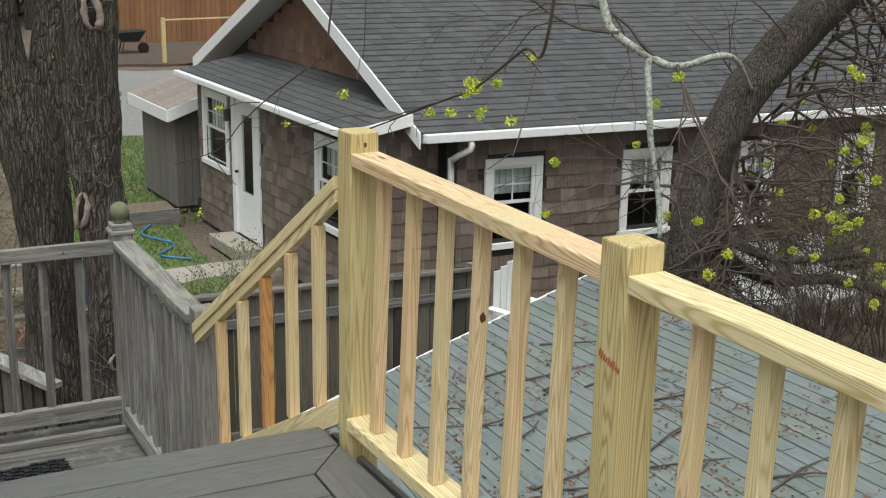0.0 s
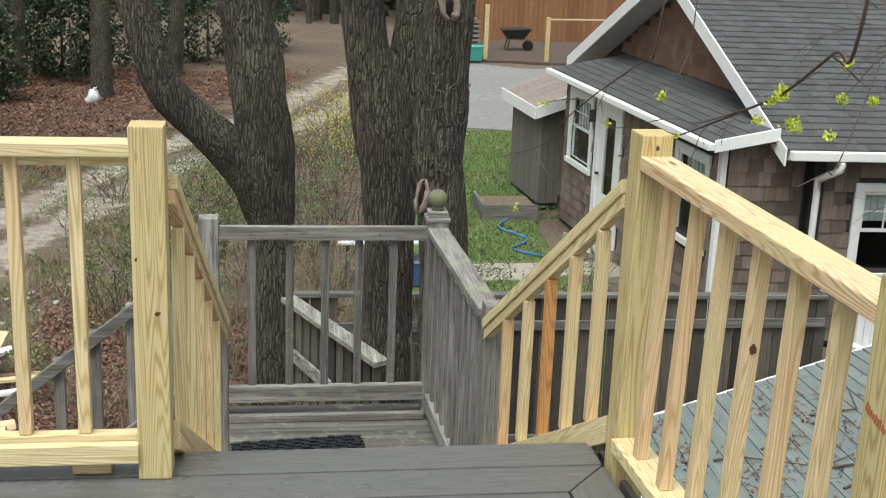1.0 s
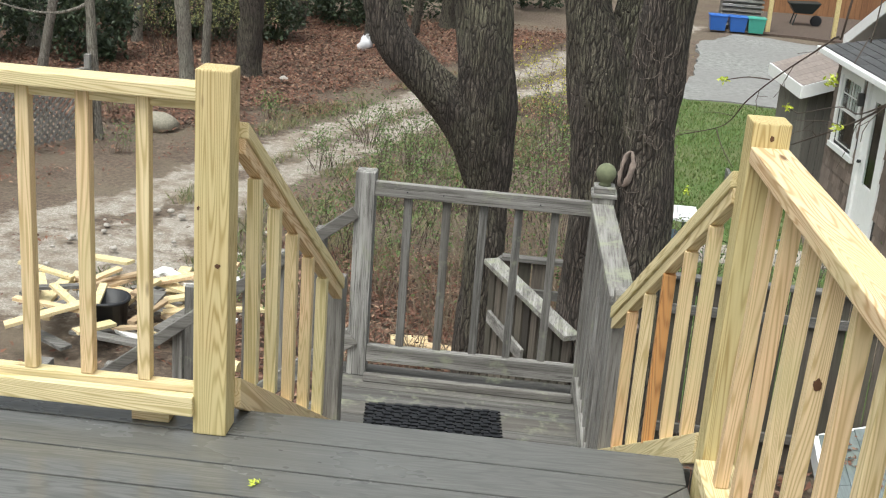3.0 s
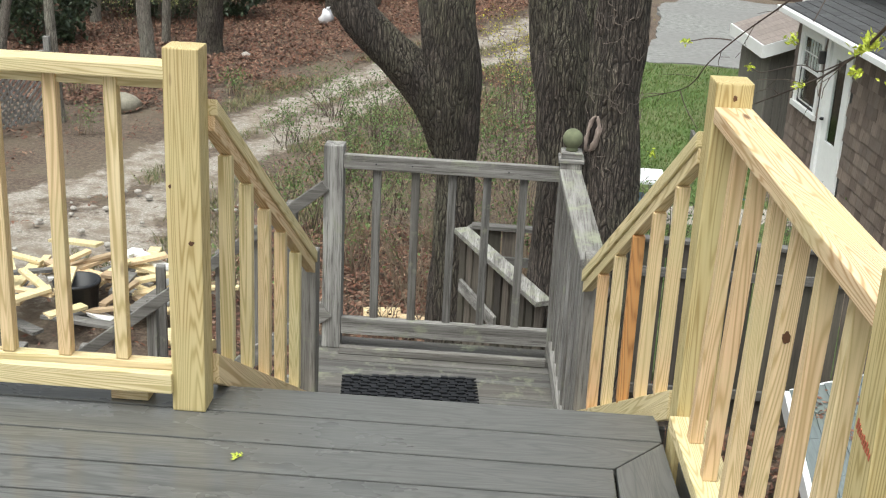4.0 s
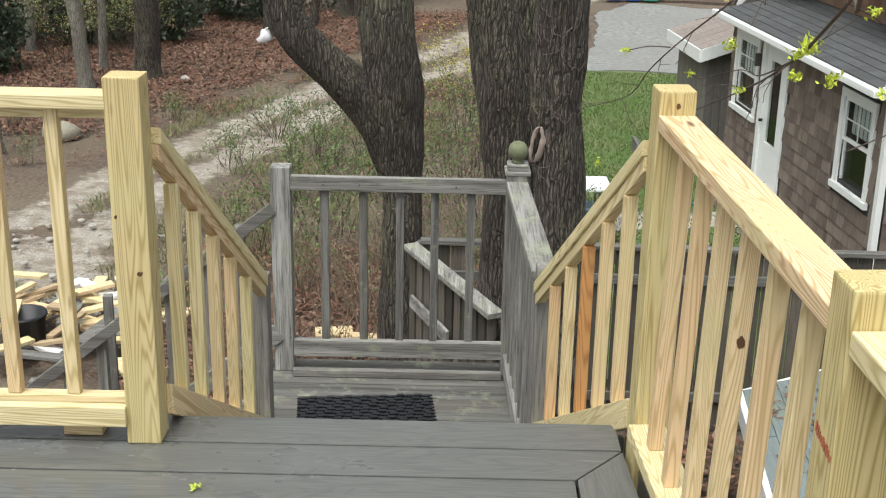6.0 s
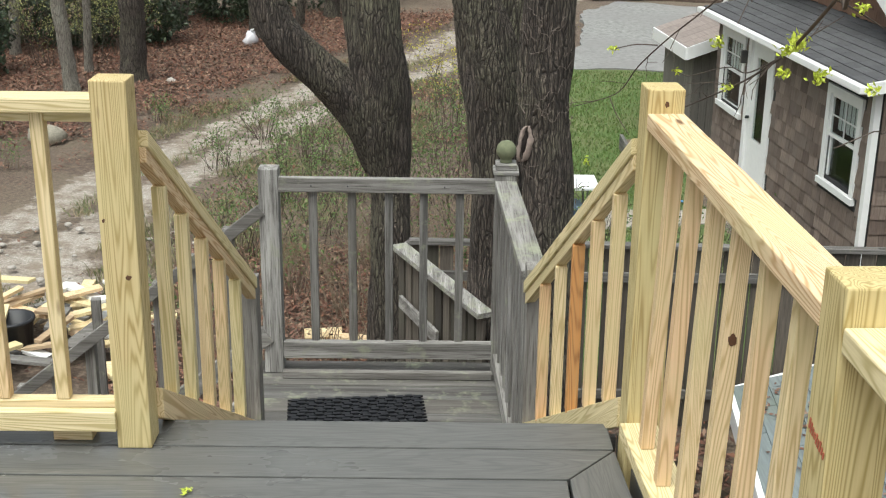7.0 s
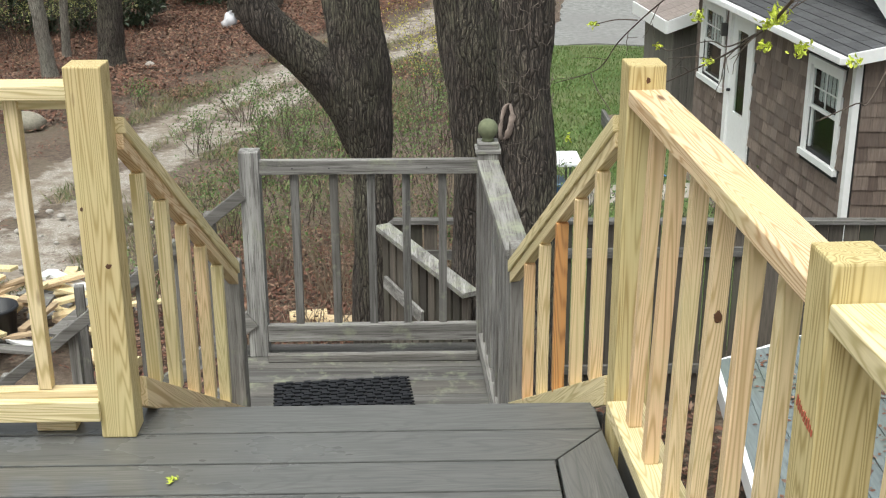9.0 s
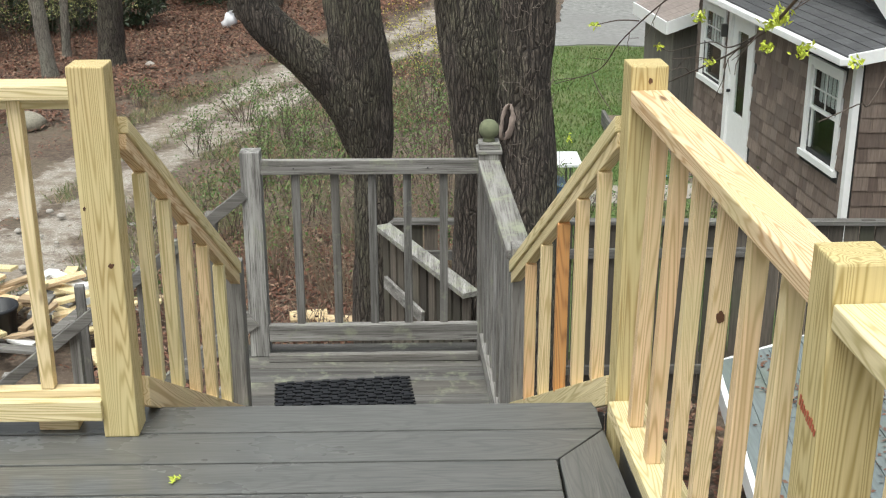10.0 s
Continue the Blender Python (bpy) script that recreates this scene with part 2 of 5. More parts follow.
SHRUB_LEAF = leafy("shrub_leaves", [(0.06, 0.12, 0.03), (0.10, 0.175, 0.045), (0.145, 0.215, 0.065), (0.17, 0.215, 0.08)])
YELLOW_LEAF = leafy("forsythia_flowers", [(0.55, 0.47, 0.05), (0.45, 0.42, 0.07), (0.25, 0.28, 0.07)])
EVERGREEN = leafy("evergreen_leaves", [(0.018, 0.030, 0.016), (0.035, 0.055, 0.025), (0.05, 0.07, 0.03)])
GRASS = leafy("lawn_grass", [(0.07, 0.125, 0.025), (0.10, 0.165, 0.035), (0.15, 0.20, 0.06), (0.19, 0.20, 0.09)])
SOIL = speckled("bare_soil", [(0.3, (0.075, 0.056, 0.040)), (0.5, (0.16, 0.12, 0.088)), (0.7, (0.25, 0.19, 0.14))], 16, 0.95, (0.17, 0.16, 0.10), 0.6, 0.03, 0.35)
LAWN = speckled("lawn_base", [(0.3, (0.05, 0.09, 0.022)), (0.6, (0.09, 0.145, 0.035))], 25, 0.95, (0.13, 0.145, 0.06), 0.6, 0.02, 0.8)
TARMAC = speckled("worn_driveway", [(0.35, (0.15, 0.15, 0.145)), (0.65, (0.30, 0.30, 0.285))], 7, 0.9, (0.21, 0.205, 0.20), 0.3, 0.006, 0.3)
CONCRETE = speckled("concrete", [(0.35, (0.30, 0.27, 0.23)), (0.6, (0.38, 0.35, 0.30))], 40, 0.9, (0.28, 0.25, 0.2), 0.3, 0.004, 1.0)


def glass_material():
    n = Nodes("window_glass")
    n.b.inputs["Transmission Weight"].default_value = 1.0
    n.b.inputs["IOR"].default_value = 1.15
    return n.done((0.9, 0.95, 0.94), 0.03)


GLASS = glass_material()


def ground_material():
    """Leafy soil, worn to pale sand where the track attribute says so, with thin grass between."""
    n = Nodes("soil_and_sandy_track")
    f = n.noise(n.coords((16, 16, 16), False), 1.0, 6, 0.7)
    g = n.noise(n.coords((0.5, 0.5, 0.5), False), 1.0, 5, 0.65)
    soil = n.ramp(f, [(0.3, (0.055, 0.040, 0.029)), (0.5, (0.115, 0.084, 0.062)), (0.7, (0.21, 0.16, 0.12))])
    soil = n.mix(n.ramp(g, [(0.45, (0, 0, 0)), (0.6, (0.6, 0.6, 0.6))]), soil, (0.165, 0.135, 0.095))
    peb = n.noise(n.coords((34, 34, 34), False), 1.0, 4, 0.8)
    sand = n.ramp(peb, [(0.30, (0.17, 0.145, 0.12)), (0.5, (0.35, 0.315, 0.27)), (0.68, (0.56, 0.52, 0.46))])
    rough_patch = n.noise(n.coords((3.2, 3.2, 3.2), False), 1.0, 6, 0.75)
    sand = n.mix(n.ramp(rough_patch, [(0.40, (0.85, 0.85, 0.85)), (0.56, (0, 0, 0))]), sand, (0.20, 0.16, 0.12))
    at_ = n.add("ShaderNodeAttribute")
    at_.attribute_name = "track"
    m = n.math("ADD", at_.outputs["Fac"], n.math("MULTIPLY", n.math("SUBTRACT", n.noise(n.coords((2.6, 2.6, 2.6), False), 1.0, 6, 0.7), 0.5), 2.2))
    m = n.ramp(m, [(0.30, (0, 0, 0)), (0.62, (1, 1, 1))])
    return n.done(n.mix(m, soil, sand), 0.95, n.math("ADD", f, peb), 0.6, 0.03)


EARTH = ground_material()


# ---- builders ----
def root_of(ob):
    while ob.parent:
        ob = ob.parent
    return ob


def thing(name, at, label, category, group="", kind=""):
    ob = new(name)
    ob.location = at
    ob.empty_display_size = 0.1
    return tagged(ob, label, category, group, kind)


def part(name, bm, material, parent=None, label="", smooth=False):
    """Links a bmesh, given in world coordinates, as one mesh under a thing or part."""
    if parent is not None:
        bmesh.ops.translate(bm, verts=bm.verts, vec=-Vector(root_of(parent).location))
    me = bpy.data.meshes.new(name)
    bm.to_mesh(me)
    bm.free()
    me.materials.append(material)
    if smooth:
        me.polygons.foreach_set("use_smooth", [True] * len(me.polygons))
    ob = new(name, me)
    if parent is not None:
        ob.parent = parent
    if label:
        ob["label"] = label
    return ob


def raw(name, verts, faces, material, parent=None, smooth=False):
    off = Vector(root_of(parent).location) if parent is not None else Vector()
    me = bpy.data.meshes.new(name)
    me.from_pydata([tuple(Vector(v) - off) for v in verts], [], faces)
    me.materials.append(material)
    if smooth:
        me.polygons.foreach_set("use_smooth", [True] * len(me.polygons))
    ob = new(name, me)
    if parent is not None:
        ob.parent = parent
    return ob


def hexa(bm, corners, bevel=0.0):
    """A six-sided block from its eight corners: four below, four above, in the same turn."""
    v = [bm.verts.new(c) for c in corners]
    fs = [bm.faces.new([v[i] for i in q]) for q in ((3, 2, 1, 0), (4, 5, 6, 7), (0, 1, 5, 4), (1, 2, 6, 5), (2, 3, 7, 6), (3, 0, 4, 7))]
    if bevel:
        es = list({e for f in fs for e in f.edges})
        bmesh.ops.bevel(bm, geom=es, offset=bevel, segments=2, profile=0.6, affect="EDGES")
    return v


def box(x0, x1, y0, y1, z0, z1, bevel=0.0, bm=None):
    bm = bm or bmesh.new()
    hexa(bm, [(x0, y0, z0), (x1, y0, z0), (x1, y1, z0), (x0, y1, z0), (x0, y0, z1), (x1, y0, z1), (x1, y1, z1), (x0, y1, z1)], bevel)
    return bm


def beam(p, q, w, h, bevel=0.003, bm=None, up=(0, 0, 1), plumb=False):
    """A timber from p to q, w wide and h high, its top edge along the line p-q. plumb: ends cut upright."""
    bm = bm or bmesh.new()
    p, q = Vector(p), Vector(q)
    d = (q - p).normalized()
    s = d.cross(Vector(up)).normalized() * (w / 2)
    n = Vector((0, 0, 1)) * (h / max(0.2, math.sqrt(1 - d.z * d.z))) if plumb else s.cross(d).normalized() * h
    hexa(bm, [p - s - n, p + s - n, q + s - n, q - s - n, p - s, p + s, q + s, q - s], bevel)
    return bm


def tube(points, radii, sides=10, bm=None, wobble=0.0, seed=0):
    """A tapered, slightly uneven limb through the points."""
    bm = bm or bmesh.new()
    pts = [Vector(p) for p in points]
    rings = []
    ref = Vector((0.31, 0.95, 0.05))
    for i, p in enumerate(pts):
        d = (pts[min(i + 1, len(pts) - 1)] - pts[max(i - 1, 0)]).normalized()
        a = d.cross(ref)
        a = a.normalized() if a.length > 1e-4 else d.orthogonal().normalized()
        b = d.cross(a)
        ring = []
        for k in range(sides):
            g = 2 * math.pi * k / sides
            r = radii[i]
            if wobble:
                r *= 1 + wobble * noise.noise(Vector((math.cos(g) * 1.6 + seed, math.sin(g) * 1.6, p.z * 1.7 + i * 0.05)))
            ring.append(bm.verts.new(p + (a * math.cos(g) + b * math.sin(g)) * r))
        rings.append(ring)
    for r0, r1 in zip(rings, rings[1:]):
        for k in range(sides):
            bm.faces.new((r0[k], r0[(k + 1) % sides], r1[(k + 1) % sides], r1[k]))
    bm.faces.new(rings[0][::-1])
    bm.faces.new(rings[-1])
    return bm


def spline(points, radii, step):
    """Catmull-Rom points and radii along a rough line."""
    P = [Vector(p) for p in points]
    P = [2 * P[0] - P[1]] + P + [2 * P[-1] - P[-2]]
    out, rad = [], []
    for i in range(1, len(P) - 2):
        n = max(2, int((P[i + 1] - P[i]).length / step))
        for k in range(n + (i == len(P) - 3)):
            t = k / n
            a, b, c, d = P[i - 1], P[i], P[i + 1], P[i + 2]
            out.append(0.5 * ((2 * b) + (c - a) * t + (2 * a - 5 * b + 4 * c - d) * t * t + (3 * b - a - 3 * c + d) * t ** 3))
            rad.append(radii[i - 1] + (radii[i] - radii[i - 1]) * t)
    return out, rad


def leaf_cloud(centres, size, per, spread, rng, flat=0.0):
    """Many small folded leaves round the given points: vertices and faces."""
    vs, fs = [], []
    for c in centres:
        for _ in range(per):
            p = Vector(c) + Vector((rng.gauss(0, spread), rng.gauss(0, spread), rng.gauss(0, spread * (0.2 if flat else 0.8))))
            a = Vector((rng.uniform(-1, 1), rng.uniform(-1, 1), rng.uniform(-1, 1) * (0.35 if flat else 1))).normalized()
            b = a.cross(Vector((rng.uniform(-1, 1), rng.uniform(-1, 1), 1 if flat else rng.uniform(-1, 1)))).normalized()
            s = size * rng.uniform(0.6, 1.4)
            lift = a.cross(b) * s * 0.25
            k = len(vs)
            vs += [p - a * s, p + b * s * 0.5 + lift, p + a * s, p - b * s * 0.5 + lift]
            fs += [(k, k + 1, k + 2), (k, k + 2, k + 3)]
    return vs, fs


def turned(profile, cx, cy, sides=20, bm=None):
    bm = bm or bmesh.new()
    rings = [[bm.verts.new((cx + r * math.cos(2 * math.pi * k / sides), cy + r * math.sin(2 * math.pi * k / sides), z)) for k in range(sides)] for r, z in profile]
    for a, b in zip(rings, rings[1:]):
        for k in range(sides):
            bm.faces.new((a[k], a[(k + 1) % sides], b[(k + 1) % sides], b[k]))
    bm.faces.new(rings[0][::-1])
    bm.faces.new(rings[-1])
    return bm


# ---- ground ----
GROUND = -3.9


def patch(name, outline, z, material, label, category):
    """A sheet on the ground with an uneven edge."""
    pts = []
    for i, a in enumerate(outline):
        b = outline[(i + 1) % len(outline)]
        n = max(1, int(math.hypot(b[0] - a[0], b[1] - a[1]) / 0.35))
        for k in range(n):
            x, y = a[0] + (b[0] - a[0]) * k / n, a[1] + (b[1] - a[1]) * k / n
            w = noise.noise_vector(Vector((x * 1.3, y * 1.3, 3)))
            pts.append((x + w.x * 0.22, y + w.y * 0.3))
    bm = bmesh.new()
    top = [bm.verts.new((x, y, z)) for x, y in pts]
    f = bm.faces.new(top)
    low_ = [bm.verts.new((x, y, z - 0.16)) for x, y in pts]
    for i in range(len(pts)):
        k = (i + 1) % len(pts)
        bm.faces.new((top[i], low_[i], low_[k], top[k]))
    bmesh.ops.triangulate(bm, faces=[f])
    ob = part(name, bm, material)
    return tagged(ob, label, category, kind="structure")


RUTS = ([(-12, 11), (-6.6, 12.6), (-5.2, 14.3), (-4.7, 16.4), (-4.0, 18.4), (-3.0, 20.8), (-1.9, 24.0), (0.4, 28.5), (4, 40)],
        [(-10, 8.5), (-5.2, 11.0), (-4.2, 12.8), (-3.8, 15.1), (-2.9, 18.2), (-1.6, 21.5), (-0.4, 24.2), (2.0, 28.5), (5.4, 40)])


def to_line(x, y, line):
    best = 9
    for a, b in zip(line, line[1:]):
        ab, ap = (b[0] - a[0], b[1] - a[1]), (x - a[0], y - a[1])
        t = min(1, max(0, (ab[0] * ap[0] + ab[1] * ap[1]) / (ab[0] ** 2 + ab[1] ** 2)))
        best = min(best, math.hypot(ap[0] - ab[0] * t, ap[1] - ab[1] * t))
    return best


def on_track(x, y):
    """How far a place lies from the nearer wheel rut."""
    return min(to_line(x, y, r) for r in RUTS)


bm = bmesh.new()
bmesh.ops.create_grid(bm, x_segments=330, y_segments=330, size=40)
bmesh.ops.translate(bm, verts=bm.verts, vec=(0, 25, GROUND))
for v in bm.verts:
    v.co.z += 0.05 * noise.noise(v.co * 0.6) - 0.05
    if max(abs(v.co.x), abs(v.co.y - 25)) > 39.9:
        v.co.x *= 30
        v.co.y = 25 + (v.co.y - 25) * 30
wear = []
for v in bm.verts:
    d = on_track(v.co.x, v.co.y)
    ruts = max(0.0, 1 - (d / 0.62) ** 2)
    apron = max(0.0, 1 - math.hypot((v.co.x + 5.2) / 3.0, (v.co.y - 11.4) / 2.6)) * 1.25
    wear.append(max(ruts * 0.78, min(0.7, apron)) if v.co.y > 7 else 0.0)
earth = part("ground", bm, EARTH, smooth=True)
layer = earth.data.attributes.new("track", "FLOAT", "POINT")
layer.data.foreach_set("value", wear)
tagged(earth, "brown leafy soil crossed by a pale sandy dirt track", "ground", kind="structure")
patch("lawn", [(2.2, 9.0), (4.9, 9.0), (5.0, 16.5), (5.0, 18.2), (6.6, 25.9), (3.9, 26.3), (2.9, 20), (2.3, 15)], GROUND + 0.02, LAWN, "short bright green lawn beside the house", "lawn")
patch("driveway", [(3.9, 26.5), (6.6, 26.1), (12, 25.4), (24, 24), (24, 34.0), (9.5, 37.2), (6.8, 38.4), (5.3, 36.0), (4.6, 30)], GROUND + 0.016, TARMAC, "worn grey asphalt driveway", "driveway")
patch("garden_path", [(1.6, 13.9), (5.9, 14.2), (5.9, 15.0), (1.6, 14.7)], GROUND + 0.034, CONCRETE, "narrow pale concrete garden path", "path")

rng = random.Random(4)


def fallen_leaf(vs, fs, x, y, z, s, rng):
    """A small curled leaf: a pointed blade folded along its rib."""
    k = len(vs)
    g = rng.uniform(0, 6.28)
    a = Vector((math.cos(g), math.sin(g), rng.uniform(-0.5, 0.5))) * s
    b = Vector((-math.sin(g), math.cos(g), rng.uniform(-0.3, 0.9))) * s * rng.uniform(0.3, 0.6)
    e = Vector((math.sin(g), -math.cos(g), rng.uniform(-0.1, 0.9))) * s * rng.uniform(0.3, 0.6)
    c = Vector((x, y, z))
    vs += [c - a, c + b - a * 0.2, c + a + Vector((0, 0, s * 0.4)), c + e - a * 0.2]
    fs += [(k, k + 1, k + 2), (k, k + 2, k + 3)]


vs, fs = [], []
count = 0
while count < 120000:
    if count < 45000:
        y, x = rng.uniform(5.0, 36), rng.uniform(-14, 4)
    else:
        y, x = rng.uniform(19, 35), rng.uniform(-12, 1.5)
    d = on_track(x, y)
    beyond = (x + 5.2) * 0.9 < (y - 20.8) * 0.43 + 1.1 * noise.noise(Vector((x * 0.8, y * 0.8, 2))) + rng.gauss(0, 0.25)  # the leafy bank on the far side of the track
    patchy = noise.noise(Vector((x * 0.7, y * 0.7, 9))) + 0.5 * noise.noise(Vector((x * 2.3, y * 2.3, 4)))
    if x > 2.2 and 9 < y or d < 0.7 and rng.random() < 0.985 or not beyond and patchy < 0.12 and rng.random() < 0.9:
        count += 0.15
        continue
    fallen_leaf(vs, fs, x, y, GROUND + 0.02 + rng.random() * 0.05, rng.uniform(0.026, 0.058) if beyond else rng.uniform(0.022, 0.05), rng)
    count += 1
for _ in range(22000):
    x, y = rng.uniform(-2.6, 2.0), rng.uniform(7.2, 13)
    fallen_leaf(vs, fs, x, y, GROUND + 0.02 + rng.random() * 0.06, rng.uniform(0.02, 0.05), rng)
for _ in range(5000):
    fallen_leaf(vs, fs, rng.uniform(1.4, 3.6), rng.uniform(0.6, 7.6), GROUND + 0.02 + rng.random() * 0.06, rng.uniform(0.03, 0.06), rng)
tagged(raw("leaf_litter", vs, fs, LITTER), "dry reddish brown fallen leaves on the ground", "leaves", kind="stuff")

vs, fs = [], []
for _ in range(26000):
    x, y = rng.uniform(2.2, 6.2), rng.uniform(10, 26)
    if y > 13.9 and y < 15 or x < 2.2 + (y - 10) * 0.1 or y < 17.5 and x > 4.95:
        continue
    g, h = rng.uniform(0, 6.28), rng.uniform(0.03, 0.075)
    k = len(vs)
    w = 0.012
    vs += [(x - w * math.cos(g), y - w * math.sin(g), GROUND + 0.02), (x + w * math.cos(g), y + w * math.sin(g), GROUND + 0.02), (x + rng.gauss(0, 0.02), y + rng.gauss(0, 0.02), GROUND + 0.02 + h)]
    fs.append((k, k + 1, k + 2))
tagged(raw("grass_blades", vs, fs, GRASS), "short bright green lawn grass", "grass", kind="stuff")


vs, fs = [], []
VERGE = leafy("verge_grass", [(0.10, 0.14, 0.045), (0.16, 0.19, 0.07), (0.24, 0.21, 0.11), (0.30, 0.24, 0.15), (0.08, 0.12, 0.035)])
for _ in range(4200):
    x, y = rng.uniform(-4.6, 0.8), rng.uniform(10.5, 27)
    d = on_track(x, y)
    if d < 0.45 or d > 3.2 or noise.noise(Vector((x * 0.9, y * 0.9, 21))) < -0.1 or (x + 5.2) * 0.9 < (y - 20.8) * 0.43 + 0.6:
        continue
    for _ in range(9):
        g, h, w = rng.uniform(0, 6.28), rng.uniform(0.05, 0.18), 0.008
        bx, by = x + rng.gauss(0, 0.07), y + rng.gauss(0, 0.07)
        k = len(vs)
        tx, ty = bx + rng.gauss(0, h * 0.5), by + rng.gauss(0, h * 0.5)
        vs += [(bx - w * math.cos(g), by - w * math.sin(g), GROUND), (bx + w * math.cos(g), by + w * math.sin(g), GROUND), (tx, ty, GROUND + h)]
        fs.append((k, k + 1, k + 2))
tagged(raw("verge_grass", vs, fs, VERGE), "thin green and straw-coloured grass along the dirt track", "grass", kind="stuff")


# ---- deck ----
deck = thing("deck", (0.6, -1.2, 0), "grey wood-grain composite deck boards, damp and slightly shiny", "deck", kind="structure")
EDGES = [0.184, 0.021, -0.148, -0.302]
while EDGES[-1] > -4.6:
    EDGES.append(EDGES[-1] - 0.157)
for i, (y1, y0) in enumerate(zip(EDGES, EDGES[1:])):
    right = 1.378 - 0.0 if i == 0 else (1.374 if i == 1 else 1.232)
    bm = bmesh.new()
    g = 0.0035
    if i == 1:  # mitred end at the corner of the border board
        hexa(bm, [(-3.2, y0 + g, -0.025), (1.232, y0 + g, -0.025), (1.372, y1 - g, -0.025), (-3.2, y1 - g, -0.025), (-3.2, y0 + g, 0), (1.232, y0 + g, 0), (1.372, y1 - g, 0), (-3.2, y1 - g, 0)], 0.003)
    else:
        box(-3.2, right - g, y0 + g, y1 - g, -0.025, 0, 0.003, bm)
    part("deck_board", bm, DECK["x"], deck)
# border board along the railing
bm = bmesh.new()
lo = [(1.237, -4.6), (1.62, -4.6), (1.376, 0.015), (1.237, -0.145)]
hexa(bm, [(x, y, -0.025) for x, y in lo] + [(x, y, 0) for x, y in lo], 0.003)
part("border_board", bm, DECK["y"], deck)
part("fascia_board", box(-3.2, 1.40, 0.150, 0.172, -0.26, -0.026, 0.003), DECK["x"], deck)
part("fascia_board", beam((1.415, 0.17, -0.026), (1.70, -4.6, -0.026), 0.022, 0.23), DECK["y"], deck)
part("joist", box(-3.1, 1.3, -4.5, 0.148, -0.25, -0.19), GREY["x"], deck)
for x in (-2.9, 1.2):
    for y in (-4.3, 0.0):
        part("support_post", box(x - 0.07, x + 0.07, y - 0.07, y + 0.07, GROUND, -0.25, 0.004), GREY["z"], deck)


def post(parent, cx, cy, z0, z1, w=0.095, turn=0.0, mats=PINE, name="post"):
    bm = box(-w / 2, w / 2, -w / 2, w / 2, z0, z1, 0.005)
    for v in bm.verts:  # slightly out of true
        v.co.x += 0.0015 * noise.noise(Vector((cx, cy, v.co.z * 3)))
    bmesh.ops.rotate(bm, verts=bm.verts, cent=(0, 0, 0), matrix=Matrix.Rotation(radians(turn), 3, "Z"))
    bmesh.ops.translate(bm, verts=bm.verts, vec=(cx, cy, 0))
    return part(name, bm, mats.get("post", mats["z"]), parent)


def baluster(parent, cx, cy, z0, z1, w=0.036, turn=0.0, mats=PINE, lean=0.0):
    bm = box(-w / 2, w / 2, -w / 2, w / 2, z0, z1, 0.003)
    bmesh.ops.rotate(bm, verts=bm.verts, cent=(0, 0, 0), matrix=Matrix.Rotation(radians(turn), 3, "Z"))
    k = rng.uniform(-1, 1) * 0.003
    for v in bm.verts:
        t = (v.co.z - z0) / (z1 - z0)
        v.co.x += cx + k * math.sin(3.1 * t) + lean * (t - 0.5)
        v.co.y += cy + k * math.sin(2.6 * t + 1)
    return part("baluster", bm, mats["z"], parent)


def knot(parent, x, y, z, rx, rz):
    """A dark oval knot on the face of a timber that looks towards -y."""
    bm = turned([(0.3, 0.0012), (0.8, 0.001), (1.0, -0.004)], 0, 0, 14)
    for v in bm.verts:
        a, b, c = v.co
        w = 1 + 0.5 * noise.noise(Vector((a * 1.7 + x * 9, b * 1.7, z * 5)))
        v.co = Vector((x + a * rx * w, y - c, z + b * rz * w))
    bmesh.ops.recalc_face_normals(bm, faces=bm.faces)
    return part("knot", bm, KNOT, parent)


TOP = 1.032
# railing beside the stair, running away to the left
railing = thing("deck_railing", (-0.8, 0.045, 0), "new pale yellow-green treated pine railing with square balusters", "railing", "deck railings")
post(railing, 0.0435, 0.0475, 0.001, TOP)
post(railing, -1.75, 0.0445, 0.001, TOP)
knot(railing, 0.008, 0.0, 0.663, 0.005, 0.007)
knot(railing, 0.062, 0.0, 0.506, 0.008, 0.008)
part("top_rail", beam((-1.705, 0.0445, 0.985), (0.0, 0.0445, 0.985), 0.089, 0.038, 0.004), PINE["x"], railing)
part("rail_support", beam((-1.705, 0.055, 0.9465), (0.0, 0.055, 0.9465), 0.036, 0.03, 0.003), PINE["x"], railing)
part("bottom_rail", beam((-1.705, 0.0445, 0.135), (0.0, 0.0445, 0.135), 0.038, 0.075, 0.004), PINE["x"], railing)
part("bottom_plate", beam((-1.705, 0.0, 0.118), (0.0, 0.0, 0.118), 0.03, 0.06, 0.004), PINE["x"], railing)
part("spacer_block", box(-0.195, -0.085, 0.045, 0.115, 0.001, 0.058, 0.003), PINE["x"], railing)
for i in range(10):
    baluster(railing, -0.152 - 0.163 * i, 0.045, 0.137, 0.946)

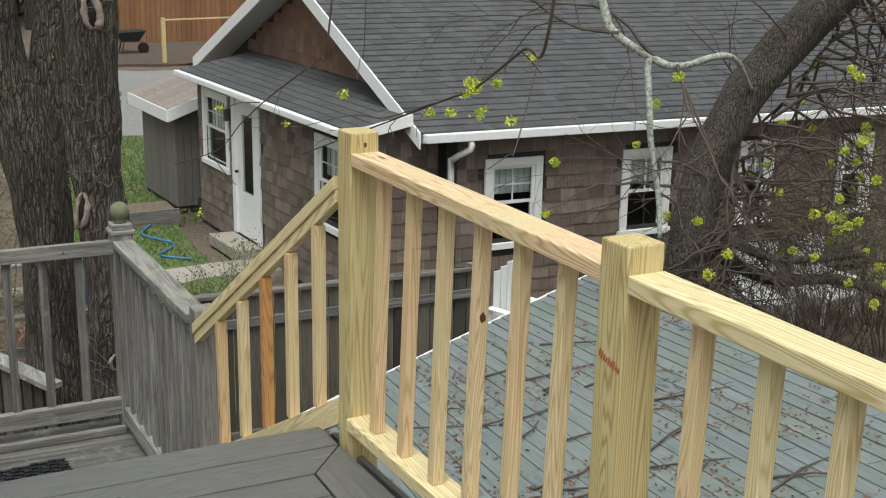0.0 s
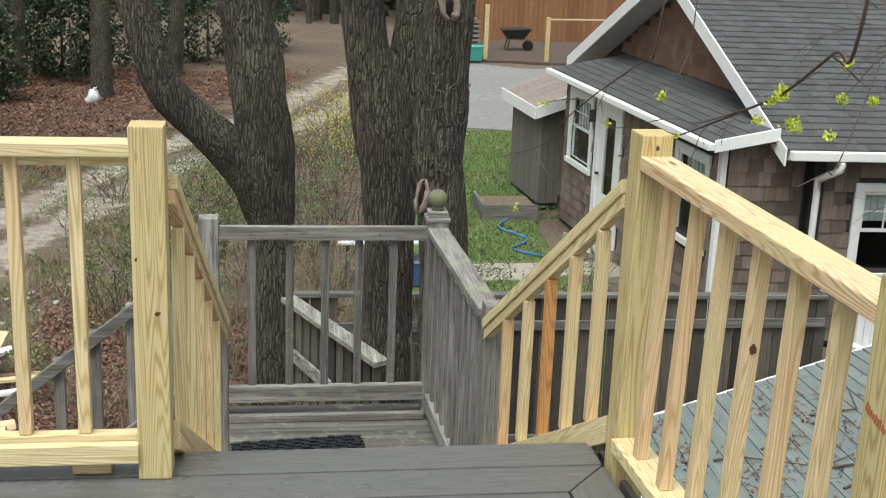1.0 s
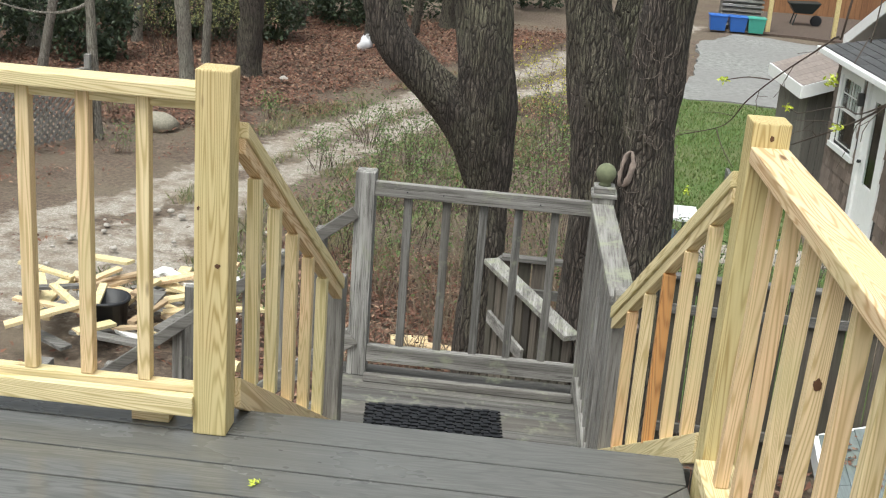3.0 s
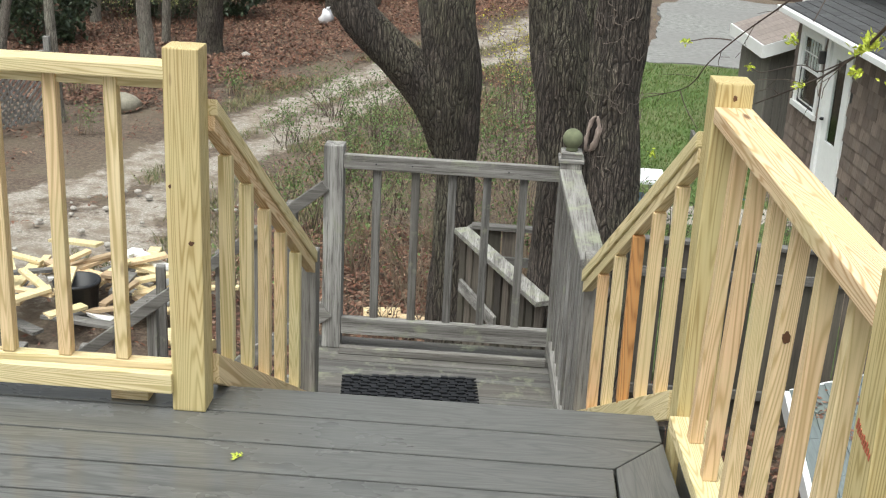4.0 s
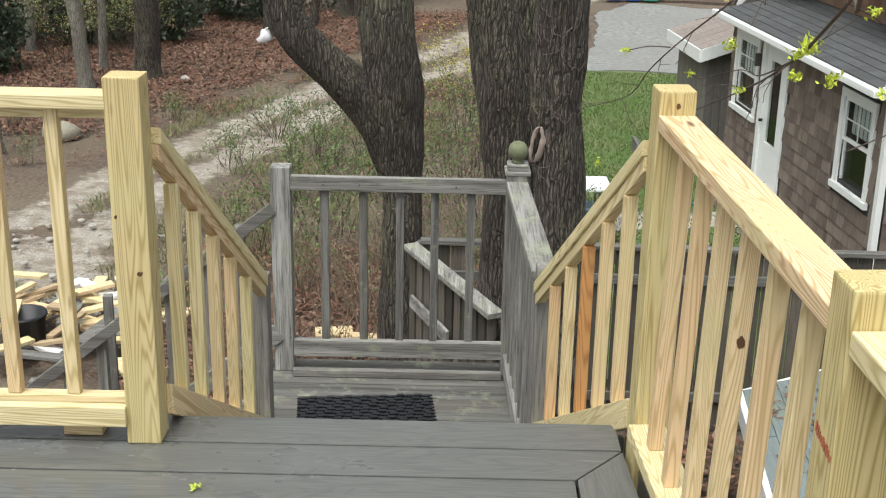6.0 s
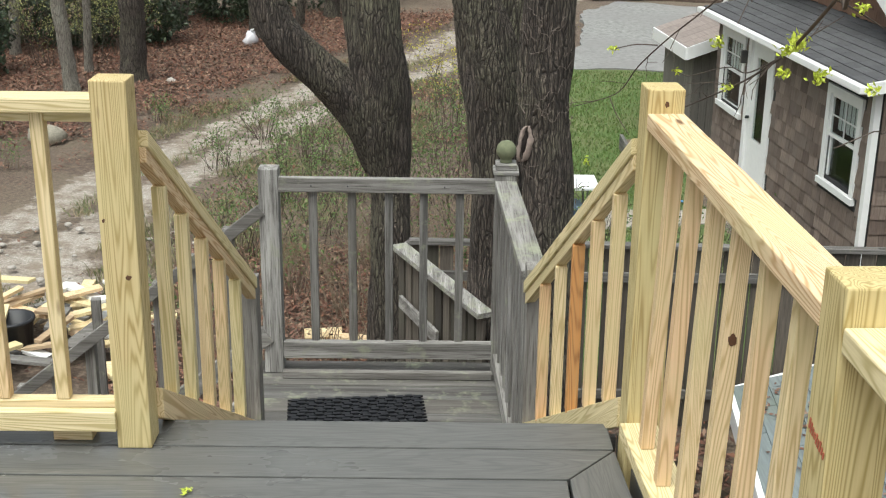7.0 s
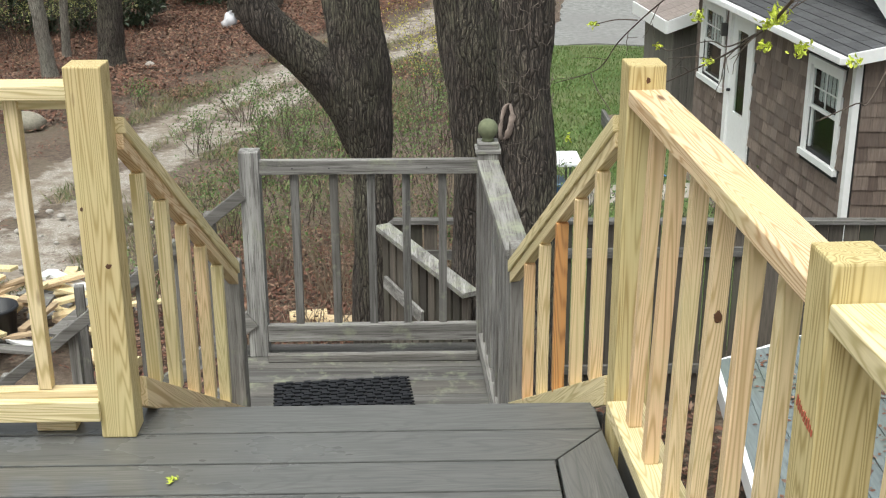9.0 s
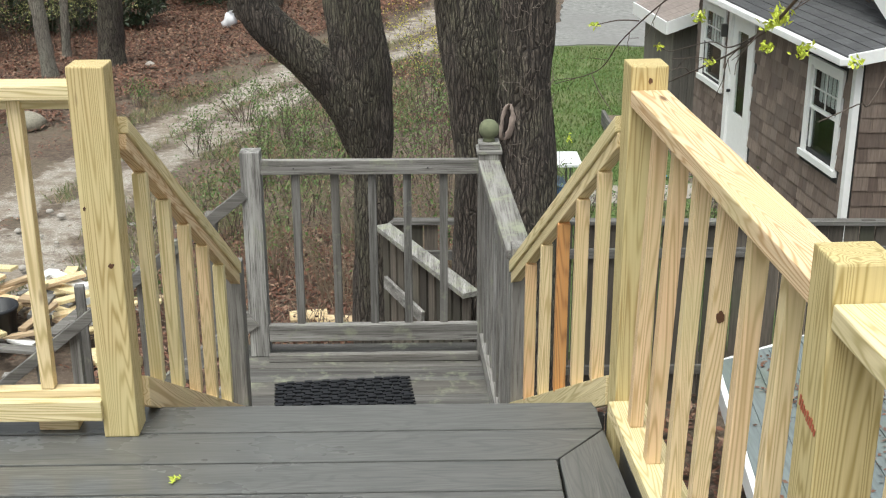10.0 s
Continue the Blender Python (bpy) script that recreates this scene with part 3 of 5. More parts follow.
# railing on the right, beside the roof below
R1, R2 = Vector((1.441, 0.012, 0)), Vector((1.508, -1.366, 0))
RD = (R2 - R1).normalized()
R3 = R2 + RD * 1.35
TURN = math.degrees(math.atan2(RD.x, -RD.y))
railing = thing("deck_railing", (1.49, -0.7, 0), "new treated pine railing with a flat top rail, damp and knotty", "railing", "deck railings")
for p in (R1, R2, R3):
    post(railing, p.x, p.y, -0.24, TOP, turn=TURN)
for a, b in ((R1, R2), (R2, R3)):
    p, q = a + RD * 0.0485, b - RD * 0.0485
    up = Vector((0, 0, 1))
    inner = Vector((-0.016, 0, 0))
    part("top_rail", beam(p + up * 0.972, q + up * 0.972, 0.094, 0.04, 0.004), PINE["side"], railing)
    part("bottom_rail", beam(p + inner + up * 0.115, q + inner + up * 0.115, 0.10, 0.04, 0.004), PINE["side"], railing)
    for i in range(6):
        c = a + RD * (0.184 + 0.1925 * i + (0.055 if a is R2 else 0))
        baluster(railing, c.x - 0.010, c.y, 0.116, 0.932, 0.036, TURN, PINE, 0.024)
knot(railing, R1.x + 0.004, R1.y - 0.0482, 0.994, 0.006, 0.009)
c = R1 + RD * (0.184 + 0.1925 * 3)
knot(railing, c.x - 0.004, c.y - 0.0187, 0.672, 0.010, 0.016)
# lumber stamp on the middle post
st = part("ink_stamp", box(-0.042, 0.042, -0.0463, -0.0453, 0.64, 0.644), plain("red_ink", (0.45, 0.13, 0.07), 0.8, 0, 0.5, 60), railing, "faded red ink marks")
bm = bmesh.new()
for i in range(9):
    x = -0.036 + i * 0.0088
    box(x, x + 0.005, -0.0005, 0.0005, 0.0 + rng.uniform(0, 0.004), 0.016 + rng.uniform(-0.004, 0.006), 0, bm)
st.data.clear_geometry()
bm.to_mesh(st.data)
bm.free()
out = Vector((RD.y, -RD.x, 0))
st.matrix_basis = Matrix.Translation(Vector((R2.x, R2.y, 0.760)) + out * 0.0492 - Vector(railing.location)) @ Matrix.Rotation(radians(TURN - 90), 4, "Z") @ Matrix.Rotation(radians(14), 4, "Y")

# ---- stair from deck to landing ----
LAND = -0.9
stair = thing("stair", (0.7, 0.6, LAND), "short grey stair down from the deck to the landing", "stair", kind="structure")
for i in range(4):
    y = 0.19 + i * 0.255
    part("tread", box(0.14, 1.33, y, y + 0.27, -0.18 * (i + 1) - 0.03, -0.18 * (i + 1), 0.004), DECK["x"], stair)
    part("riser", box(0.15, 1.32, y - 0.018, y - 0.002, -0.18 * (i + 1), -0.18 * i - 0.03), GREY["x"], stair)
for x in (0.12, 1.35):
    part("stringer", beam((x, 0.175, -0.05), (x, 1.25, -0.82), 0.036, 0.28, 0.003), GREY["y"], stair)

for side, top, low, cat in ((0, (0.092, 0.09, 0.885), (0.195, 1.15, 0.085), "left"), (1, (1.402, 0.062, 0.885), (1.215, 1.16, 0.075), "right")):
    rail = thing("stair_railing", (top[0], 0.6, -0.3), "sloping new pine stair handrail with square balusters", "railing", "stair railings")
    t, l = Vector(top), Vector(low)
    part("handrail", beam(t, l, 0.052, 0.036, 0.004, plumb=True), PINE[cat], rail)
    part("rail_support", beam(t - Vector((0, 0, 0.046)), l - Vector((0, 0, 0.046)), 0.036, 0.034, 0.003, plumb=True), PINE[cat], rail)
    bt, bl = Vector((t.x, t.y, 0.145)), Vector((l.x, l.y, -0.50))
    part("bottom_rail", beam(bt, bl, 0.036, 0.08, 0.003, plumb=True), PINE[cat], rail)
    for i in range(5):
        f = (i + 0.75) / 5.9
        c, d = t + (l - t) * f, bt + (bl - bt) * f
        baluster(rail, c.x, c.y, d.z + 0.001, c.z - 0.088, 0.038, 0, ORANGE if side and i == 2 else PINE)

# ---- landing ----
landing = thing("landing", (0.65, 1.8, LAND), "old landing of bleached grey boards with dark stains", "landing", kind="structure")
for i in range(10):
    y = 1.185 + i * 0.142
    part("board", box(-0.02, 1.30, y, y + 0.137, LAND - 0.035, LAND + rng.uniform(-0.002, 0.002), 0.004), STAINED, landing)
part("joist", box(0.0, 1.28, 2.50, 2.60, LAND - 0.22, LAND - 0.037), GREY["x"], landing)
part("joist", box(0.0, 1.28, 1.19, 1.25, LAND - 0.22, LAND - 0.037), GREY["x"], landing)
for x in (0.06, 1.22):
    for y in (1.28, 2.44):
        part("support_post", box(x - 0.045, x + 0.045, y - 0.045, y + 0.045, GROUND, LAND - 0.037, 0.004), GREY["z"], landing)

guard = thing("landing_railing", (0.65, 2.47, LAND), "weathered grey wooden landing railing with green lichen", "railing", "landing railings")
post(guard, 0.082, 2.495, LAND + 0.001, 0.13, 0.092, 0, GREY)
post(guard, 1.187, 2.495, LAND + 0.001, 0.115, 0.1, 0, GREY)
part("top_rail", beam((0.13, 2.47, 0.09), (1.14, 2.47, 0.088), 0.04, 0.068, 0.004), GREY["x"], guard)
part("bottom_rail", beam((0.13, 2.47, -0.735), (1.14, 2.47, -0.735), 0.04, 0.085, 0.004), GREY["x"], guard)
part("kick_board", beam((0.13, 2.40, -0.862), (1.14, 2.40, -0.862), 0.036, 0.036, 0.004), GREY["x"], guard)
# balusters use the darker wood tint to carry their shaded side
for x in (0.285, 0.468, 0.642, 0.806, 0.976):
    baluster(guard, x, 2.492, -0.77, 0.05, 0.038, 0, DARKGREY)
bm = box(1.128, 1.246, 2.436, 2.554, 0.1155, 0.135, 0.004)
box(1.138, 1.236, 2.446, 2.544, 0.136, 0.165, 0.006, bm)
part("post_cap", bm, MOSSY["x"], guard, "moulded grey cap")
prof = [(0.03, 0.166), (0.026, 0.176)] + [(max(0.006, 0.047 * math.sin(a)), 0.222 - 0.047 * math.cos(a)) for a in [0.55 + i * 0.26 for i in range(10)]]
part("ball_finial", turned(prof, 1.187, 2.495), MOSS, guard, "round finial green with moss", True)
for x in (0.28, 0.45, 0.9):
    part("screw", box(x, x + 0.006, 2.447, 2.4495, 0.05, 0.056), RUBBER, guard)

guard = thing("landing_railing", (1.22, 1.85, LAND), "weathered grey side railing, cap board bleached and mossy", "railing", "landing railings")
part("top_rail", beam((1.185, 2.444, 0.088), (1.235, 1.235, 0.088), 0.10, 0.036, 0.004), MOSSY["y"], guard)
part("rail_support", beam((1.185, 2.444, 0.05), (1.235, 1.235, 0.05), 0.036, 0.07, 0.004), GREY["y"], guard)
part("bottom_rail", beam((1.165, 2.44, -0.78), (1.215, 1.235, -0.78), 0.04, 0.085, 0.004), GREY["y"], guard)
post(guard, 1.245, 1.192, LAND + 0.001, 0.125, 0.09, 0, GREY)
for i in range(8):
    y = 2.36 - i * 0.142
    baluster(guard, 1.19 + 0.041 * (2.44 - y), y, -0.86, 0.0, 0.06, 0, GREY)
guard = thing("stair_foot_post", (0.165, 1.215, LAND), "weathered grey post at the foot of the stair", "post")
post(guard, 0.165, 1.215, LAND + 0.001, 0.06, 0.092, 0, GREY)

# rubber mat of interlocked links
mat = thing("door_mat", (0.5, 2.0, LAND), "black rubber link mat lying on the landing", "mat")
one = box(0, 0.034, 0, 0.021, 0.004, 0.015)
link = bpy.data.meshes.new("link")
one.to_mesh(link)
one.free()
link.materials.append(RUBBER)
for i in range(15):
    for j in range(10):
        ob = new("link", link)
        ob.parent = mat
        ob.location = Vector((0.205 + i * 0.0405 + (j % 2) * 0.012, 1.86 + j * 0.031, LAND + 0.005 * ((i + j // 2) % 2) + rng.uniform(0, 0.003))) - Vector(mat.location)
bm = bmesh.new()
for j in range(10):
    y = 1.86 + j * 0.031 + 0.023
    box(0.20, 0.83, y, y + 0.006, LAND + 0.003, LAND + 0.009, 0, bm)
part("wire_frame", bm, RUBBER, mat)
mat.rotation_euler.z = radians(6)

# ---- old stair down from the landing ----
low = thing("lower_stair", (-1.3, 1.9, GROUND), "old weathered grey stair going down to the ground", "stair", kind="structure")
SL = 0.79
for i in range(15):
    x, z = -0.03 - i * 0.24, LAND - 0.19 * (i + 1)
    if z < GROUND + 0.05:
        break
    part("tread", box(x - 0.27, x, 1.78, 2.40, z - 0.038, z, 0.004), GREY["y"], low)
for y in (1.76, 2.42):
    part("stringer", beam((0.0, y, LAND - 0.05), (-3.45, y, GROUND + 0.12), 0.038, 0.26, 0.003), GREY["x"], low)
for k, y in enumerate((2.455, 1.30)):
    if k == 0:
        hr = thing("lower_stair_railing", (-1.3, y, GROUND), "weathered grey handrail sloping down the old stair", "railing")
        part("handrail", beam((0.03, y, -0.045), (-3.3, y, -0.045 - 3.33 * SL), 0.036, 0.055, 0.004), DARKGREY["x"], hr)
        part("bottom_rail", beam((0.03, y, -0.66), (-3.3, y, -0.66 - 3.33 * SL), 0.04, 0.088, 0.004), GREY["x"], hr)
        for i in range(18):
            x = -0.12 - 0.175 * i
            baluster(hr, x, y + 0.04, -0.045 + x * SL - 0.75, -0.045 + x * SL - 0.03, 0.05, 0, GREY)
        post(hr, -3.3, y + 0.07, GROUND, -0.045 - 3.3 * SL + 0.05, 0.09, 0, GREY)
        post(hr, -1.55, y + 0.09, GROUND, -0.045 - 1.55 * SL + 0.22, 0.09, 0, GREY)

# ---- board fence and sloping panel beyond the landing ----
FY, FT = 7.8, -2.0
fence = thing("board_fence", (3.2, FY, GROUND), "dark weathered vertical board fence with a cap rail", "fence")
x = 0.62
while x < 5.85:
    w = rng.uniform(0.13, 0.15)
    if not 1.0 < x < 1.3:
        part("board", box(x, x + w - 0.014, FY - 0.012 + rng.uniform(-0.004, 0.004), FY + 0.012, GROUND, FT - 0.06 + rng.uniform(-0.015, 0.015), 0.002), FENCE_BOARD, fence)
    x += w
part("cap_rail", beam((0.6, FY, FT), (5.9, FY, FT - 0.06), 0.11, 0.04, 0.004), DARKGREY["x"], fence)
for z in (-2.3, -3.5):
    part("rail", beam((0.6, FY - 0.035, z), (5.9, FY - 0.035, z), 0.04, 0.09, 0.003), DARKGREY["x"], fence)
for x in (0.6, 3.0, 5.9):
    post(fence, x, FY + 0.06, GROUND, FT - 0.041, 0.09, 0, DARKGREY)
panel = thing("fence_panel", (0.9, 6.3, GROUND), "weathered fence panel with a sloping lichen-covered cap board", "fence")
a, b = Vector((0.532, 6.96, -1.76)), Vector((1.237, 5.64, -1.86))
part("cap_board", beam(a, b, 0.14, 0.045, 0.004), MOSSY["y"], panel)
part("brace", beam(a + Vector((0.02, -0.14, -0.42)), a + Vector((0.34, -0.75, -0.50)), 0.03, 0.11, 0.003), GREY["y"], panel)
for i in range(11):
    f = (i + 0.5) / 11
    c = a + (b - a) * f
    bm = box(-0.05, 0.05, -0.011, 0.011, GROUND, c.z - 0.06, 0.002)
    bmesh.ops.rotate(bm, verts=bm.verts, cent=(0, 0, 0), matrix=Matrix.Rotation(math.atan2(b.y - a.y, b.x - a.x), 3, "Z"))
    bmesh.ops.translate(bm, verts=bm.verts, vec=(c.x, c.y, 0))
    part("board", bm, FENCE_BOARD, panel)


# ---- neighbouring house ----
HY, HX = Vector((-0.09, 0.996, 0)), Vector((0.9992, -0.04, 0))
HO = Vector((6.10, 11.5, 0))


def at(a, b, z):
    """A place by its way along the side wall, its way in from that wall, and its height."""
    p = HO + HY * a + HX * b
    return Vector((p.x, p.y, z))


def slab(a0, a1, b0, b1, z0, z1, bevel=0.0, bm=None):
    bm = bm or bmesh.new()
    hexa(bm, [at(a0, b0, z0), at(a0, b1, z0), at(a1, b1, z0), at(a1, b0, z0), at(a0, b0, z1), at(a0, b1, z1), at(a1, b1, z1), at(a1, b0, z1)], bevel)
    return bm


house = thing("house", at(4, 4, GROUND), "low shingled brown house with white trim and dark grey roof", "house")


def grid_wall(block, u0, u1, z0, z1, holes):
    """Blocks that leave the holes free. block(bm, u0, u1, z0, z1) adds one."""
    bm = bmesh.new()
    us = sorted({u0, u1, *[h[0] for h in holes], *[h[1] for h in holes]})
    for p, q in zip(us, us[1:]):
        cut = sorted([(h[2], h[3]) for h in holes if h[0] < (p + q) / 2 < h[1]])
        z = z0
        for lo, hi in cut:
            if lo > z:
                block(bm, p, q, z, lo)
            z = hi
        if z < z1:
            block(bm, p, q, z, z1)
    return bm


def shakes(place, u0, u1, z0, z1, holes, rng, course=0.185, limit=None):
    """Rows of uneven shingles: (corner lists). place(u, out, z) gives a point."""
    out = []
    z = z0
    while z < z1 - 0.02:
        h = min(course, z1 - z)
        u = u0
        while u < u1 - 0.01:
            w = min(rng.uniform(0.11, 0.27), u1 - u)
            lo = z + rng.uniform(-0.008, 0.008)
            mid = u + w / 2
            if not any(q[0] - 0.02 < mid < q[1] + 0.02 and q[2] - 0.03 < z + h / 2 < q[3] + 0.03 for q in holes) and (limit is None or z + h < limit(mid)):
                t = 0.017 + rng.uniform(0, 0.006)
                out.append([place(u + 0.002, 0.002, lo), place(u + w - 0.002, 0.002, lo), place(u + w - 0.002, t, lo), place(u + 0.002, t, lo),
                            place(u + 0.002, 0.001, z + h + 0.01), place(u + w - 0.002, 0.001, z + h + 0.01), place(u + w - 0.002, 0.006, z + h + 0.01), place(u + 0.002, 0.006, z + h + 0.01)])
            u += w
        z += course
    return out


QUADS = [(3, 2, 1, 0), (4, 5, 6, 7), (0, 1, 5, 4), (1, 2, 6, 5), (2, 3, 7, 6), (3, 0, 4, 7)]


def joined(name, blocks, material, parent, label=""):
    vs, fs = [], []
    for c in blocks:
        k = len(vs)
        vs += c
        fs += [tuple(k + i for i in q) for q in QUADS]
    ob = raw(name, vs, fs, material, parent)
    ob["kind"] = "stuff"
    if label:
        ob["label"] = label
    return ob


def window(place, u0, u1, z0, z1, curtain=0.45, name="window"):
    """Double-hung window with wide white trim. place(u, out, z); out is away from the wall."""
    def bar(bm, a, b, lo, hi, o0, o1, bev=0.004):
        hexa(bm, [place(a, o0, lo), place(b, o0, lo), place(b, o1, lo), place(a, o1, lo), place(a, o0, hi), place(b, o0, hi), place(b, o1, hi), place(a, o1, hi)], bev)
    t = 0.11
    bm = bmesh.new()
    bar(bm, u0, u0 + t, z0, z1, -0.02, 0.035)
    bar(bm, u1 - t, u1, z0, z1, -0.02, 0.035)
    bar(bm, u0 + t, u1 - t, z1 - t, z1, -0.02, 0.035)
    w = part(name, bm, WHITE, house)
    bm = bmesh.new()
    bar(bm, u0 - 0.03, u1 + 0.03, z0 - 0.03, z0 + 0.055, -0.02, 0.06)
    part("sill", bm, WHITE, w)
    m = (z0 + z1) / 2
    for lo, hi, o in ((z0 + 0.055, m + 0.02, -0.035), (m - 0.02, z1 - t, -0.012)):
        bm = bmesh.new()
        s = 0.045
        bar(bm, u0 + t, u0 + t + s, lo, hi, o - 0.015, o + 0.015, 0)
        bar(bm, u1 - t - s, u1 - t, lo, hi, o - 0.015, o + 0.015, 0)
        bar(bm, u0 + t + s, u1 - t - s, lo, lo + s, o - 0.015, o + 0.015, 0)
        bar(bm, u0 + t + s, u1 - t - s, hi - s, hi, o - 0.015, o + 0.015, 0)
        if o > -0.02:
            c = (u0 + u1) / 2
            bar(bm, c - 0.009, c + 0.009, lo + s, hi - s, o - 0.008, o + 0.008, 0)
            bar(bm, u0 + t + s, u1 - t - s, (lo + hi) / 2 - 0.009, (lo + hi) / 2 + 0.009, o - 0.0075, o + 0.0075, 0)
        part("sash", bm, WHITE, w)
        bm = bmesh.new()
        bar(bm, u0 + t + s, u1 - t - s, lo + s, hi - s, o - 0.003, o + 0.003, 0)
        part("pane", bm, GLASS, w)
    if curtain:
        bm = bmesh.new()
        n = 14
        for i in range(n):
            a, b = u0 + t + (u1 - u0 - 2 * t) * i / n, u0 + t + (u1 - u0 - 2 * t) * (i + 1) / n
            o = -0.10 - 0.012 * (i % 2)
            bar(bm, a, b, z1 - (z1 - z0) * curtain, z1, o - 0.004, o, 0)
        part("curtain", bm, CURTAIN, w)
    return w


# side wall with the door
side = lambda u, o, z: at(u, -o, z)
SIDE_HOLES = [(0.40, 1.29, -2.70, -1.55), (3.56, 4.48, GROUND + 0.2, -1.42), (4.86, 5.84, -2.65, -1.53)]
wall = part("side_wall", grid_wall(lambda bm, p, q, lo, hi: slab(p, q, 0.0, 0.15, lo, hi, 0, bm), 0.0, 6.2, GROUND, -1.22, SIDE_HOLES), UNLIT_FILL, house)
window(side, 0.29, 1.40, -2.81, -1.49)
window(side, 4.76, 5.95, -2.74, -1.45, 0.5)
blocks = shakes(side, 0.0, 6.2, GROUND + 0.05, -1.23, [(0.28, 1.41, -2.84, -1.48), (3.44, 4.60, GROUND, -1.30), (4.75, 5.96, -2.77, -1.44)], random.Random(7))
blocks.sort(key=lambda c: c[0].y)
for c in blocks[:290]:
    raw("shingle", c, QUADS, SHAKE, wall)
joined("far_shingles", blocks[290:], SHAKE, wall)
# door
bm = bmesh.new()
for u0, u1, lo, hi in ((3.44, 3.58, GROUND + 0.2, -1.31), (4.46, 4.60, GROUND + 0.2, -1.31), (3.58, 4.46, -1.45, -1.31)):
    slab(u0, u1, -0.035, 0.02, lo, hi, 0.004, bm)
door = part("door", bm, WHITE, house, "white door with a tall narrow glass light")
bm = bmesh.new()
for u0, u1, lo, hi in ((3.58, 3.80, -3.7, -1.45), (4.24, 4.46, -3.7, -1.45), (3.80, 4.24, -3.7, -2.95), (3.80, 4.24, -1.68, -1.45)):
    slab(u0, u1, 0.005, 0.05, lo, hi, 0.004, bm)
part("door_leaf", bm, WHITE, door)
part("pane", slab(3.80, 4.24, 0.02, 0.026, -2.95, -1.68), GLASS, door)
part("door_handle", turned([(0.03, -2.66), (0.035, -2.64), (0.03, -2.62)], at(4.38, -0.04, 0).x, at(4.38, -0.04, 0).y, 10), RUBBER, door)
part("door_step", slab(3.4, 4.64, -0.45, -0.02, GROUND, GROUND + 0.18, 0.01), CONCRETE, house)
lq = at(4.68, -0.07, 0)
part("wall_lamp", box(lq.x - 0.05, lq.x + 0.05, lq.y - 0.05, lq.y + 0.05, -1.85, -1.65, 0.02), plain("lamp_metal", (0.10, 0.10, 0.10), 0.4, 0.6), house)
# corner board, short end wall
part("corner_board", slab(-0.025, 0.05, -0.03, 0.0, GROUND, -1.25, 0.003), WHITE, house)
part("corner_board", slab(-0.05, -0.026, -0.03, 0.05, GROUND, -1.25, 0.003), WHITE, house)
end = lambda u, o, z: at(-o, u, z)
w2 = part("end_wall", slab(0.0, 0.15, 0.15, 1.3, GROUND, -1.27), UNLIT_FILL, house)
joined("end_shingles", shakes(end, 0.09, 1.2, GROUND + 0.05, -1.2, [], random.Random(8)), SHAKE, w2)
part("far_end_wall", slab(6.05, 6.2, 0.15, 1.09, GROUND, -1.25), SHAKE, house)
# low roof over the side room
bm = bmesh.new()
hexa(bm, [at(0.42, -0.22, -1.28), at(0.42, 1.28, -0.97), at(6.45, 1.28, -0.97), at(6.45, -0.22, -1.28), at(0.42, -0.22, -1.22), at(0.42, 1.28, -0.91), at(6.45, 1.28, -0.91), at(6.45, -0.22, -1.22)])
hexa(bm, [at(-0.22, -0.22, -1.28), at(-0.22, 0.58, -1.12), at(0.418, 0.58, -1.12), at(0.418, -0.22, -1.28), at(-0.22, -0.22, -1.22), at(-0.22, 0.58, -1.054), at(0.418, 0.58, -1.054), at(0.418, -0.22, -1.22)])
lean = part("low_roof", bm, ASPHALT_TAB, house)
rr = random.Random(9)
tabs = []
for i in range(9):
    b0 = -0.22 + i * 0.165
    s0 = -0.22 if b0 < 0.42 else 0.42
    a = s0 - rr.uniform(0, 0.2)
    while a < 6.44:
        a0, a1 = max(s0, a), min(6.45, a + 0.30)
        z = -1.22 + (b0 + 0.22) * 0.207
        k = rr.choice((0.0, 0.0015, 0.003))
        tabs.append([at(a0, b0, z), at(a1, b0, z), at(a1, min(1.28, b0 + 0.18), z + 0.036), at(a0, min(1.28, b0 + 0.18), z + 0.036),
                     at(a0, b0, z + 0.014 + k), at(a1, b0, z + 0.014 + k), at(a1, min(1.28, b0 + 0.18), z + 0.04), at(a0, min(1.28, b0 + 0.18), z + 0.04)])
        a += 0.305
joined("low_roof_shingles", tabs, ASPHALT_TAB, lean)
part("gutter", slab(-0.26, 6.48, -0.33, -0.225, -1.315, -1.225, 0.012), WHITE, house, "white gutter along the low roof")
bm = bmesh.new()
hexa(bm, [at(-0.26, -0.224, -1.34), at(-0.26, 0.60, -1.17), at(-0.224, 0.60, -1.17), at(-0.224, -0.224, -1.34), at(-0.26, -0.224, -1.185), at(-0.26, 0.60, -1.015), at(-0.224, 0.60, -1.015), at(-0.224, -0.224, -1.185)], 0.004)
part("fascia", bm, WHITE, house)
bm = bmesh.new()
hexa(bm, [at(-0.20, 0.15, -1.262), at(-0.20, 1.08, -1.17), at(-0.02, 1.08, -1.17), at(-0.02, 0.15, -1.262), at(-0.20, 0.15, -1.25), at(-0.20, 1.08, -1.10), at(-0.02, 1.08, -1.10), at(-0.02, 0.15, -1.25)])
part("soffit", bm, SHAKE_RED, house)

# main part: gable wall, front wall, roof
EAVE, RIDGE = -1.24, 0.72
A0, A1, AM = -0.45, 8.1, 3.83     # eaves and ridge along the side direction
BG, BR = 1.10, 0.62                # gable wall and rake overhang


def roof_z(a):
    return EAVE + (a - A0) * (RIDGE - EAVE) / (AM - A0) if a < AM else RIDGE - (a - AM) * (RIDGE - EAVE) / (A1 - AM)


